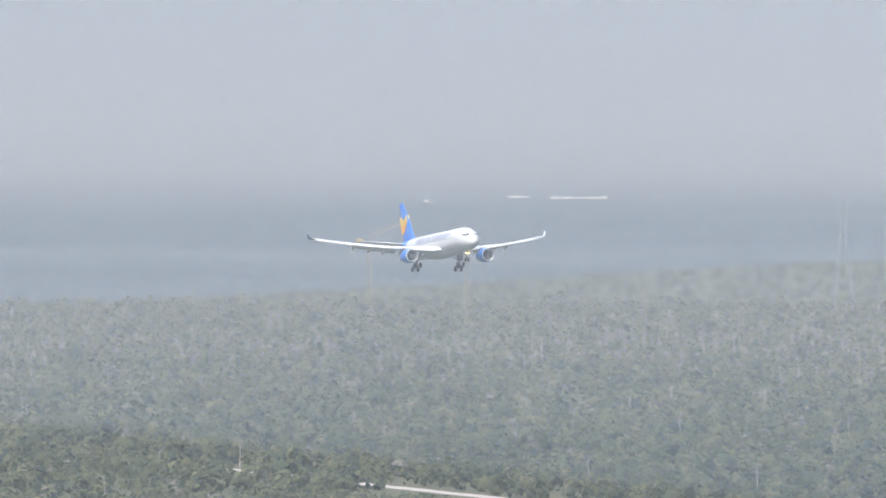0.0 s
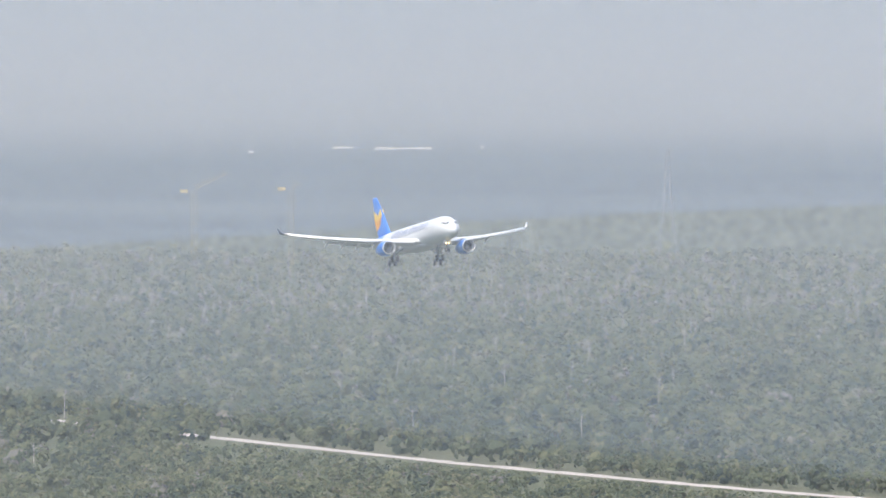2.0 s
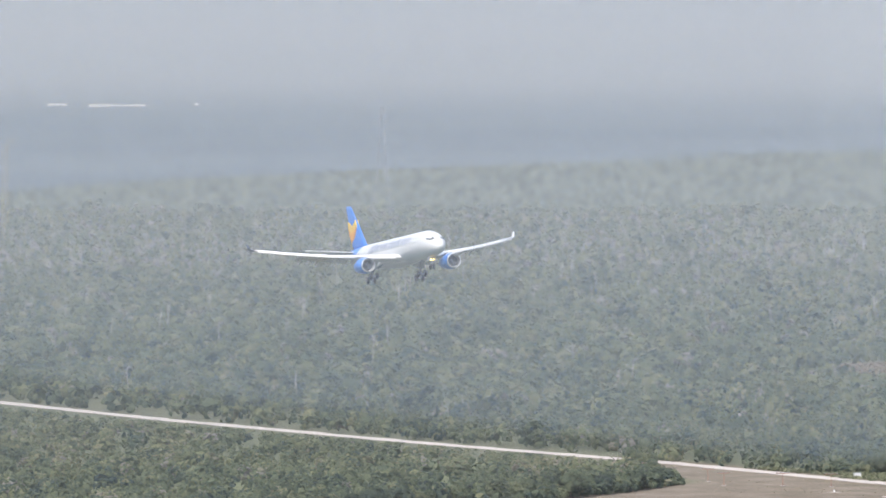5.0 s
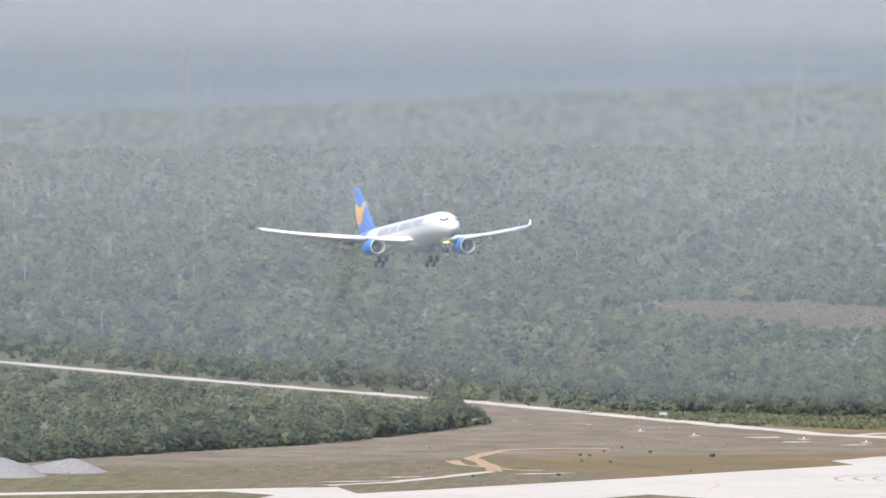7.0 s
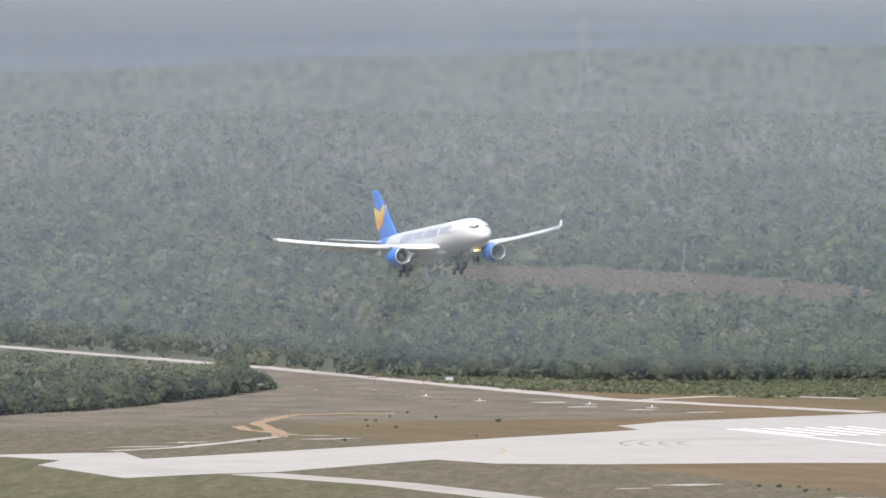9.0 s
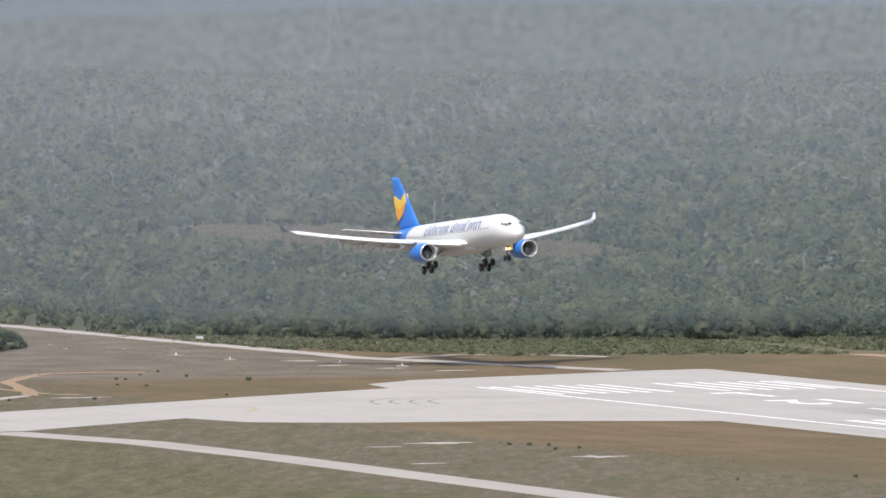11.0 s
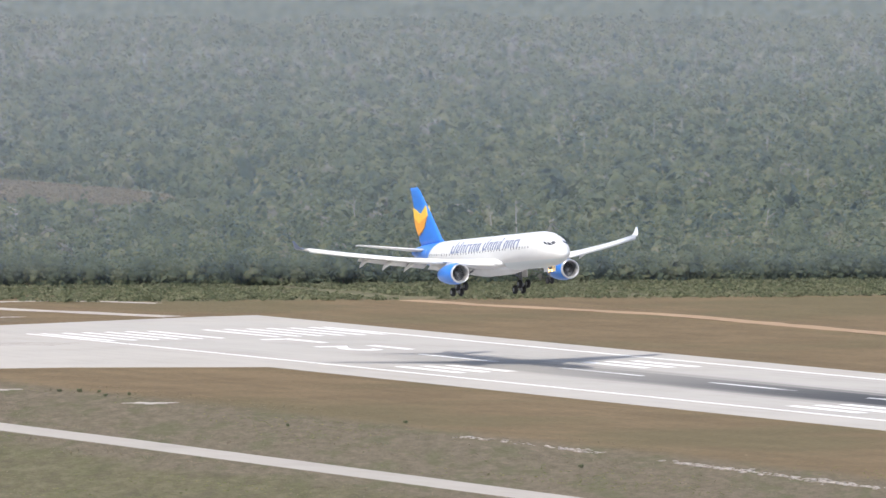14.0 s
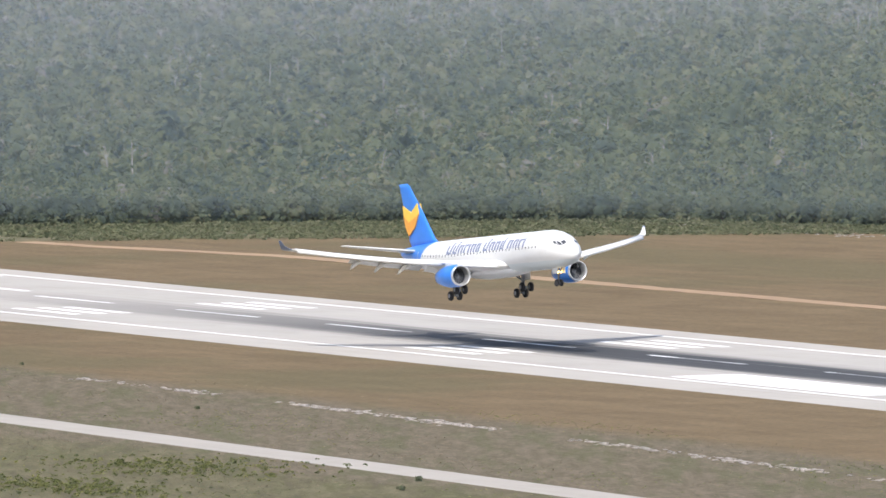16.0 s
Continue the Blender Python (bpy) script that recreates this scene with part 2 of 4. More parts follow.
M_SHRUB = leaf_material("roadside_shrub_leaves", [(0.15, (0.155, 0.175, 0.105)), (0.5, (0.21, 0.225, 0.135)), (0.9, (0.275, 0.275, 0.18))])
M_REED = leaf_material("dry_reed", [(0.15, (0.24, 0.205, 0.15)), (0.5, (0.265, 0.228, 0.17)), (0.9, (0.29, 0.25, 0.19))])
M_REEDBED = plain("dry_reed_ground", (0.22, 0.19, 0.14), 0.95, 0, 0.2, 0.2)
M_SCUFF = plain("tyre_scuff", (0.235, 0.215, 0.195), 0.9, 0, 0.1, 1.0)
M_LINE = plain("worn_yellow_paint", (0.36, 0.29, 0.17), 0.8, 0, 0.15, 1.0)
M_BARK = plain("grey_bark", (0.13, 0.11, 0.09), 0.9, 0, 0.3, 3.0)
M_WHITE = plain("white_aircraft_paint", (0.66, 0.66, 0.65), 0.32, 0, 0.03, 0.7, 0.5)
M_GREYPAINT = plain("light_grey_aircraft_paint", (0.62, 0.63, 0.64), 0.4, 0, 0.05, 0.7, 0.5)
M_BLUE = plain("bright_blue_aircraft_paint", (0.035, 0.20, 0.66), 0.3, 0, 0.06, 0.7, 0.5)
M_YELLOW = plain("yellow_aircraft_paint", (0.80, 0.52, 0.08), 0.35, 0, 0.06, 0.7)
M_ORANGE = plain("orange_aircraft_paint", (0.76, 0.34, 0.06), 0.35, 0, 0.06, 0.7)
M_SLATE = plain("slate_blue_aircraft_paint", (0.13, 0.17, 0.26), 0.4, 0, 0.06, 0.7)
M_LETTER = plain("blue_grey_lettering", (0.17, 0.20, 0.31), 0.4, 0, 0.08, 1.0)
M_METAL = plain("bare_polished_metal", (0.72, 0.72, 0.73), 0.3, 0.8, 0.06, 1.0)
M_GEAR = plain("grey_gear_metal", (0.22, 0.23, 0.25), 0.5, 0.4, 0.2, 3.0)
M_TYRE = plain("black_tyre_rubber", (0.025, 0.025, 0.028), 0.85, 0, 0.2, 4.0)
M_DARK = plain("dark_intake", (0.03, 0.033, 0.04), 0.5, 0.2, 0.2, 2.0)
M_GLASS = plain("dark_cockpit_glass", (0.07, 0.075, 0.085), 0.15, 0, 0.1, 1.0, 0.8)
M_STEEL = plain("dull_galvanised_steel", (0.22, 0.23, 0.24), 0.7, 0.1, 0.1, 1.0)


def glow(name, c, strength):
    m = Nodes(name)
    e = m.add("ShaderNodeEmission", Color=(*c, 1), Strength=strength)
    m.t.links.new(e.outputs[0], m.t.nodes["Material Output"].inputs["Surface"])
    return m.mat


M_LAMP = glow("landing_lamp_glow", (1.0, 0.62, 0.2), 6.0)


# ---- mesh helpers ----
def mesh_of(name, verts, faces, mat, smooth=False):
    me = bpy.data.meshes.new(name)
    me.from_pydata(verts, [], faces)
    me.materials.append(mat)
    if smooth:
        me.shade_smooth()
    me.update()
    return me


def part(name, data, parent, label=""):
    """Links mesh data as one object under a thing or a part."""
    ob = new(name, data)
    ob.parent = parent
    return tagged(ob, label)


def box(x0, x1, y0, y1, z0, z1):
    v = [(x, y, z) for z in (z0, z1) for y in (y0, y1) for x in (x0, x1)]
    return v, [(0, 2, 3, 1), (4, 5, 7, 6), (0, 1, 5, 4), (2, 6, 7, 3), (0, 4, 6, 2), (1, 3, 7, 5)]


def slab(name, outline, z0, z1, mat):
    """A flat piece of paving with real edges from its outline, counter-clockwise."""
    n = len(outline)
    v = [(x, y, z0) for x, y in outline] + [(x, y, z1) for x, y in outline]
    f = [tuple(range(n, 2 * n))] + [(i, (i + 1) % n, n + (i + 1) % n, n + i) for i in range(n)]
    return mesh_of(name, v, f, mat)


def ribbon(name, line, width, z, mat, wob=0.0, seed=1):
    """A road along a line, with slightly uneven edges."""
    rnd = random.Random(seed)
    pts = []
    for (x0, y0), (x1, y1) in zip(line, line[1:]):
        n = max(1, int(math.hypot(x1 - x0, y1 - y0) / 6))
        pts += [(x0 + (x1 - x0) * i / n, y0 + (y1 - y0) * i / n) for i in range(n)]
    pts.append(line[-1])
    v, f = [], []
    for i, (x, y) in enumerate(pts):
        a, b = pts[max(0, i - 1)], pts[min(len(pts) - 1, i + 1)]
        d = Vector((b[0] - a[0], b[1] - a[1])).normalized()
        for s in (1, -1):
            w = s * (width / 2 + rnd.uniform(-wob, wob))
            v.append((x - d.y * w, y + d.x * w, z))
        for s in (1, -1):
            w = s * (width / 2 + 0.3)
            v.append((x - d.y * w, y + d.x * w, -0.05))
        if i:
            k = 4 * i
            f += [(k - 3, k + 1, k, k - 4), (k - 4, k, k + 2, k - 2), (k - 1, k + 3, k + 1, k - 3)]
    return mesh_of(name, v, f, mat)


def tube(v, f, a, b, r0, r1, n=8, cap=True):
    """Adds a round bar from a to b."""
    a, b = Vector(a), Vector(b)
    d = (b - a).normalized()
    u = d.orthogonal().normalized()
    w = d.cross(u)
    k = len(v)
    for c, r in ((a, r0), (b, r1)):
        v += [tuple(c + (u * math.cos(t) + w * math.sin(t)) * r) for t in [2 * math.pi * i / n for i in range(n)]]
    f += [(k + i, k + (i + 1) % n, k + n + (i + 1) % n, k + n + i) for i in range(n)]
    if cap:
        f += [tuple(k + n - 1 - i for i in range(n)), tuple(k + n + i for i in range(n))]


def loft(rings, closed=True, cap=True):
    """A skin over rings of equal length."""
    n = len(rings[0])
    v = [p for r in rings for p in r]
    f = []
    for i in range(len(rings) - 1):
        for j in range(n if closed else n - 1):
            a, b = i * n + j, i * n + (j + 1) % n
            f.append((a, b, b + n, a + n))
    if cap:
        f += [tuple(range(n - 1, -1, -1)), tuple((len(rings) - 1) * n + j for j in range(n))]
    return v, f


# ---- the large structure ----
RY = 801.3            # runway centre line
THRESHOLD = -1708.0


def build_ground():
    n, far = 40, 5200.0
    xs = [-far + 2 * far * i / n for i in range(n + 1)]
    v = [(x, y, -0.02) for y in xs for x in xs]
    f = [(j * (n + 1) + i, j * (n + 1) + i + 1, (j + 1) * (n + 1) + i + 1, (j + 1) * (n + 1) + i) for j in range(n) for i in range(n)]
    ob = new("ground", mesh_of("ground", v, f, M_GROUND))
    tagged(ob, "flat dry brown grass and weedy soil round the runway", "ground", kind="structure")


def build_backdrop():
    r = 4960.0
    v, f = [], []
    n = 96
    for i in range(n + 1):
        a = 2 * math.pi * i / n
        for z in (-5.0, 60.0, 160.0, 420.0):
            v.append((r * math.cos(a), r * math.sin(a), z))
    for i in range(n):
        for k in range(3):
            a = 4 * i + k
            f.append((a, a + 4, a + 5, a + 1))
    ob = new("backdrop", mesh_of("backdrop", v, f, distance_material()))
    tagged(ob, "glowing backdrop painted as a hazy far plain fading into a pale sky", "backdrop", kind="structure")


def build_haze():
    """Upright sheets added as summer haze across the plain, thickening towards the far end of the approach."""
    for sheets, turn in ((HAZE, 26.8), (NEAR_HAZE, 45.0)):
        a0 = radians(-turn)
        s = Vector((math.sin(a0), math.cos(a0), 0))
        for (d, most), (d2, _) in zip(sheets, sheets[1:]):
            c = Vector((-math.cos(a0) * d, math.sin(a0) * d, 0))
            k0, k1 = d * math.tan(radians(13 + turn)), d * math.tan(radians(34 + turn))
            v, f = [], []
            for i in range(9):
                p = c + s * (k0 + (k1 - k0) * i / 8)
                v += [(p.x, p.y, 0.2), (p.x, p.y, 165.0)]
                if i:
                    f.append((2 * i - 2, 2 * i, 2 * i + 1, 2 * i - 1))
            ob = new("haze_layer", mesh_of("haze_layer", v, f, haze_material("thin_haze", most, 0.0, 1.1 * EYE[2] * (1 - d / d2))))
            tagged(ob, "thin pale sheet imitating summer haze over the far woods", "haze", kind="structure")


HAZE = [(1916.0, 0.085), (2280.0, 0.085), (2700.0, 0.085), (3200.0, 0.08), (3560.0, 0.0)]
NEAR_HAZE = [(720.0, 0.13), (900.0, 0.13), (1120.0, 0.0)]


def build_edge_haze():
    """The nearest added haze sheet, tinted bluer, along the front of the woods."""
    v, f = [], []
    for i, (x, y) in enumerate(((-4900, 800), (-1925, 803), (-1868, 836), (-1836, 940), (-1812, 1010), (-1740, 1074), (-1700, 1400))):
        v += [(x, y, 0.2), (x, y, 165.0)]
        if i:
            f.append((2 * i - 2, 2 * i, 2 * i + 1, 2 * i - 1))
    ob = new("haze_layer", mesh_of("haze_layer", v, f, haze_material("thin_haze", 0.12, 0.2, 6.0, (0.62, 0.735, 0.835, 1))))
    tagged(ob, "thin pale sheet imitating summer haze over the far woods", "haze", kind="structure")


def stripe(name, x0, x1, y0, y1, parent, z=0.075):
    v, f = box(x0, x1, y0, y1, z - 0.02, z)
    return part(name, mesh_of(name, v, f, M_MARK), parent)


def build_runway():
    rw = new("runway", slab("runway", [(-1737, RY - 29.6), (2500, RY - 29.6), (2500, RY + 29.6), (-1755, RY + 29.6)], -0.3, 0.06, M_RUNWAY))
    tagged(rw, "long pale concrete runway with white markings and dark tyre rubber", "runway", kind="structure")
    for name, o in (("shoulder", [(-1755, RY + 29.6), (2500, RY + 29.6), (2500, RY + 38.6), (-1756, RY + 38.6)]),
                    ("shoulder", [(-1585, RY - 41.0), (2500, RY - 45.0), (2500, RY - 29.6), (-1600, RY - 29.6)])):
        ob = new(name, slab(name, o, -0.3, 0.03, M_PAVE))
        tagged(ob, "pale paved shoulder along the runway edge", "shoulder", kind="structure")
    pad = new("turning_pad", slab("turning_pad", [
        (-1736, RY - 29.6), (-1727, 760), (-1711, 757), (-1692, 721), (-1684, 708), (-1656, 655), (-1649, 640), (-1671, 645),
        (-1668, 621), (-1650, 626), (-1637, 617), (-1593, 615), (-1600, 632), (-1601, 644), (-1629, 684), (-1613, 688), (-1604, 703), (-1598, 731), (-1585, RY - 41.0), (-1600, RY - 29.6)],
        -0.3, 0.045, M_PAVE))
    tagged(pad, "pale concrete turning pad and taxiway at the runway end", "taxiway", kind="structure")
    # faint curved scuffs where aircraft turn, and a worn guide line
    for k in range(4):
        arc = [(-1655 + (19 + 3.2 * k) * math.cos(a) * 0.9, 752 + (10 + 3.5 * k) * math.sin(a)) for a in [math.pi * (0.75 + 0.09 * i) for i in range(9)]]
        part("tyre_mark", ribbon("tyre_mark", arc, 0.55, 0.056, M_SCUFF, 0.15, k), pad, "faint dark curved tyre mark")
    part("guide_line", ribbon("guide_line", [(-1660, 709), (-1652, 706.5), (-1646, 703), (-1640, 699)], 0.6, 0.058, M_LINE, 0.1, 3), pad, "worn yellow guide line")
    # edge lines and dashed centre line
    stripe("edge_line", -1708, 2500, RY - 29.2, RY - 28.3, rw)
    stripe("edge_line", -1708, 2500, RY + 28.3, RY + 29.2, rw)
    for i in range(26):
        x = -1612 + 52 * i
        stripe("centre_line_dash", x, x + 28.5, RY - 0.5, RY + 0.5, rw)
    for s in (-1, 1):
        for i in range(6):
            y = RY + s * (5.4 + 4.15 * i)
            stripe("threshold_bar", THRESHOLD, THRESHOLD + 30, y - 0.58, y + 0.58, rw)
        for x in (-1576, -1441):
            for i in range(3):
                y = RY + s * (12.4 + 4.6 * i)
                stripe("touchdown_bar", x, x + 22.5, y - 0.95, y + 0.95, rw)
        stripe("aiming_bar", -1353, -1298, RY + s * 19.8 - 6.0, RY + s * 19.8 + 6.0, rw)
        stripe("touchdown_bar", -1140, -1117, RY + s * 16 - 1.5, RY + s * 16 + 1.5, rw)
    # the runway designation, read by a pilot on approach
    for word, x, y, wide in (("12", -1643.0, 803.5, 2.2), ("L", -1671.0, 803.0, 1.6)):
        cu = bpy.data.curves.new("designation", "FONT")
        cu.body, cu.size, cu.align_x, cu.extrude, cu.space_character, cu.offset = word, 1.0, "CENTER", 0.001, 1.15, 0.018
        tmp = bpy.data.objects.new("designation", cu)
        me = bpy.data.meshes.new_from_object(tmp)
        bpy.data.objects.remove(tmp)
        m = Matrix(((0, 22.5, 0, x), (-13.5, 0, 0, y), (0, 0, 1, 0.08), (0, 0, 0, 1)))
        me.transform(m)
        me.materials.clear()
        me.materials.append(M_MARK)
        part("designation", me, rw, "white painted runway designation")


def build_roads():
    def road(name, line, w, mat, label, wob=0.3, z=0.05, seed=1):
        tagged(new(name, ribbon(name, line, w, z, mat, wob, seed)), label, "road", kind="structure")
    road("service_road", [(-1598, 639), (-1560, 648), (-1515, 649.5), (-1400, 648), (-1300, 645), (-1180, 641), (-1050, 636), (-700, 620)], 7.8, M_ROAD,
         "narrow pale paved service road beside the runway", 0.12)
    road("perimeter_track", [(-2600, 779), (-2448, 777), (-2236, 778), (-2100, 785), (-1979, 796), (-1890, 798), (-1825, 801), (-1757, 824)], 5.0, M_TRACK,
         "pale unpaved limestone track through the scrub", 0.8, 0.06, 2)
    road("dirt_track", [(-1800, 893), (-1779, 895), (-1724, 908), (-1619, 907), (-1513, 907), (-1200, 910)], 5.0, M_DIRT, "orange dirt track across the dry grass", 0.8, 0.05, 3)
    road("dirt_track", [(-1817, 802), (-1823, 810), (-1828, 822), (-1827, 832), (-1819, 840), (-1809, 845)], 2.2, M_TRACK, "faint pale wheel track in the grass", 0.5, 0.05, 4)
    road("dirt_track", [(-1786, 742), (-1789, 734), (-1787, 723), (-1776, 714), (-1761, 705), (-1738, 699), (-1712, 690)], 2.3, M_DIRT,
         "curved orange dirt track near the taxiway", 0.9, 0.05, 5)
    road("dirt_track", [(-1752, 698), (-1738, 694), (-1716, 695), (-1712, 699)], 1.8, M_DIRT, "short orange dirt track by the bend", 0.8, 0.06, 6)
    road("dirt_track", [(-1677, 645), (-1684, 660), (-1697, 674), (-1712, 689)], 2.2, M_TRACK, "faint pale track to the taxiway", 0.6, 0.05, 9)
    road("taxiway_spur", [(-1668, 640), (-1669, 600), (-1672, 540)], 6.5, M_PAVE, "pale paved spur from the taxiway", 0.2, 0.05, 8)


# ---- woods ----
def sector(x, y, lo=15.3, hi=31.6):
    a = np.degrees(np.arctan2(y, -x))
    return (a > lo) & (a < hi)


EDGE_Y = [560, 780, 806, 832, 880, 935, 976, 1019, 1049, 1070, 1400]
EDGE_X = [-1990, -1990, -1930, -1893, -1878, -1862, -1850, -1840, -1826, -1770, -1740]
WEST_Y = [420, 600, 622, 660, 698, 736, 760, 785]
WEST_X = [-1700, -1740, -1772, -1800, -1822, -1862, -1892, -1985]


def woods_mask(x, y):
    """Where trees stand: north of the track beyond the forest edge, and the block of scrub south of it."""
    north = (y > 806) & (x < np.interp(y, EDGE_Y, EDGE_X))
    lane = np.interp(-x, [1700, 1979, 2100, 2236, 2600], [800, 796, 785, 778, 779])
    south = (y < lane - 7) & (x < np.interp(y, WEST_Y, WEST_X))
    beyond = (y > lane + 2.5) & (x < -1930)
    reed = ((x + 2410) / 125) ** 2 + ((y - 1068 + (x + 2410) * 0.05) / 36) ** 2 < 1
    return (north | south | beyond) & ~reed


def quads_mesh(name, centre, size, normal, mat, rng):
    """Many small leafy tufts, each a bent four-sided patch."""
    n = len(centre)
    up = rng.normal(size=(n, 3))
    u = np.cross(normal, up)
    u /= np.linalg.norm(u, axis=1)[:, None] + 1e-9
    w = np.cross(normal, u)
    s = size[:, None]
    bend = normal * s * 0.35
    j = lambda: 1 + rng.uniform(-0.35, 0.35, (n, 1))
    co = np.stack([centre + u * s * j() - bend, centre + w * s * j() + bend * 0.4, centre - u * s * j() - bend, centre - w * s * j() + bend * 0.4], 1)
    return co


def raw_mesh(name, co, faces, mat, tint=None):
    """A mesh from arrays of points and of four-sided faces."""
    me = bpy.data.meshes.new(name)
    me.vertices.add(len(co))
    me.vertices.foreach_set("co", co.astype(np.float32).ravel())
    nf = len(faces)
    me.loops.add(nf * 4)
    me.loops.foreach_set("vertex_index", faces.astype(np.int32).ravel())
    me.polygons.add(nf)
    me.polygons.foreach_set("loop_start", np.arange(0, nf * 4, 4, dtype=np.int32))
    me.materials.append(mat)
    me.update(calc_edges=True)
    shade = me.attributes.new("tint", "FLOAT", "POINT")
    shade.data.foreach_set("value", np.broadcast_to(np.asarray(0.5 if tint is None else tint, np.float32), len(co)).copy())
    return me


def tuft_cloud(x, y, radius, height, count, size, mat, name, seed, base=0.25):
    """Crowns of many tufts over each place."""
    rng = np.random.default_rng(seed)
    n = len(x)
    idx = np.repeat(np.arange(n), count)
    d = rng.normal(size=(len(idx), 3))
    d[:, 2] = np.abs(d[:, 2]) * 1.1 - 0.15
    d /= np.linalg.norm(d, axis=1)[:, None]
    lump = 1 + 0.25 * np.sin(d[:, 0] * 4 + idx) * np.cos(d[:, 1] * 5 + idx * 2.3)
    r = rng.uniform(0.72, 1.05, len(idx)) * lump
    R, Hh = radius[idx], height[idx]
    mid = Hh * (base + (1 - base) * 0.42)
    c = np.stack([x[idx] + d[:, 0] * r * R, y[idx] + d[:, 1] * r * R, mid + d[:, 2] * r * (Hh - mid)], 1)
    c[:, 2] = np.maximum(c[:, 2], 0.15)
    nrm = d * 0.8 + rng.normal(size=d.shape) * 0.4
    nrm[:, 2] += 0.75
    nrm /= np.linalg.norm(nrm, axis=1)[:, None]
    s = size * rng.uniform(0.6, 1.4, len(idx)) * (R / R.mean()) ** 0.5
    co = quads_mesh(name, c, s, nrm, mat, rng).reshape(-1, 3)
    return co, np.arange(len(co)).reshape(-1, 4)


def crown_cloud(x, y, radius, height, lobes, seed, trunk=0.04):
    """Crowns of many leafy boughs: each bough is a small ragged dome that faces outwards."""
    rng = np.random.default_rng(seed)
    n = len(x)
    idx = np.repeat(np.arange(n), lobes)
    m = len(idx)
    R, Hh = radius[idx], height[idx]
    ang = rng.uniform(0, 2 * math.pi, m)
    up = rng.uniform(0, 1, m) ** 0.8 * 1.8 - 0.8
    side = np.sqrt(np.clip(1 - up ** 2, 0, 1))
    d = np.stack([side * np.cos(ang), side * np.sin(ang), up], 1)
    low = Hh * trunk
    mid = low + (Hh - low) * 0.4
    reach = rng.uniform(0.5, 0.92, m)
    c = np.stack([x[idx] + d[:, 0] * R * reach, y[idx] + d[:, 1] * R * reach, mid + d[:, 2] * np.where(up > 0, Hh - mid, mid - low) * rng.uniform(0.62, 1.0, m)], 1)
    nrm = d + rng.normal(0, 0.24, d.shape)
    nrm[:, 2] += 0.25
    nrm /= np.linalg.norm(nrm, axis=1)[:, None]
    u = np.cross(nrm, rng.normal(size=(m, 3)))
    u /= np.linalg.norm(u, axis=1)[:, None] + 1e-9
    w = np.cross(nrm, u)
    r = np.minimum(R * rng.uniform(0.2, 0.38, m) * (1.0 if lobes > 10 else 1.2), 0.3 * Hh)
    c[:, 2] -= 0.5 * r
    g = np.array([(a, b) for b in (-1, 0, 1) for a in (-1, 0, 1)], float)
    g[[0, 2, 6, 8]] *= 0.78
    wob = rng.uniform(0.6, 1.3, (m, 9))
    lift = np.where(np.abs(g).sum(1) == 0, 0.62, -0.1)[None] + rng.uniform(-0.22, 0.22, (m, 9))
    co = (c[:, None] + (u[:, None] * (g[:, 0] * wob)[..., None] + w[:, None] * (g[:, 1] * wob)[..., None] + nrm[:, None] * lift[..., None]) * r[:, None, None])
    co[..., 2] = np.maximum(co[..., 2], 0.1)
    q = np.array([(0, 1, 4, 3), (1, 2, 5, 4), (3, 4, 7, 6), (4, 5, 8, 7)])
    return co.reshape(-1, 3), (np.arange(m)[:, None, None] * 9 + q[None]).reshape(-1, 4), np.repeat(idx, 9)


def patches(x, y, step, seed):
    """A smooth random field over the land, about -1 to 1."""
    rng = np.random.default_rng(seed)
    out = np.zeros(len(x))
    for k in range(7):
        a, f = rng.uniform(0, 2 * math.pi), rng.uniform(0.6, 2.2) / step
        out += np.sin((x * math.cos(a) + y * math.sin(a)) * f * 2 * math.pi + rng.uniform(0, 6.28))
    return out / 3.0


def scatter(d0, d1, spacing, seed, lo=15.3, hi=31.6):
    rng = np.random.default_rng(seed)
    a0, a1 = math.radians(lo), math.radians(hi)
    n = int(0.5 * (a1 - a0) * (d1 ** 2 - d0 ** 2) / spacing ** 2)
    d = np.sqrt(rng.uniform(d0 ** 2, d1 ** 2, n))
    a = rng.uniform(a0, a1, n)
    x, y = -d * np.cos(a), d * np.sin(a)
    k = woods_mask(x, y) & ((d > 2150) | (a > math.radians(16.3)))
    return x[k], y[k], rng


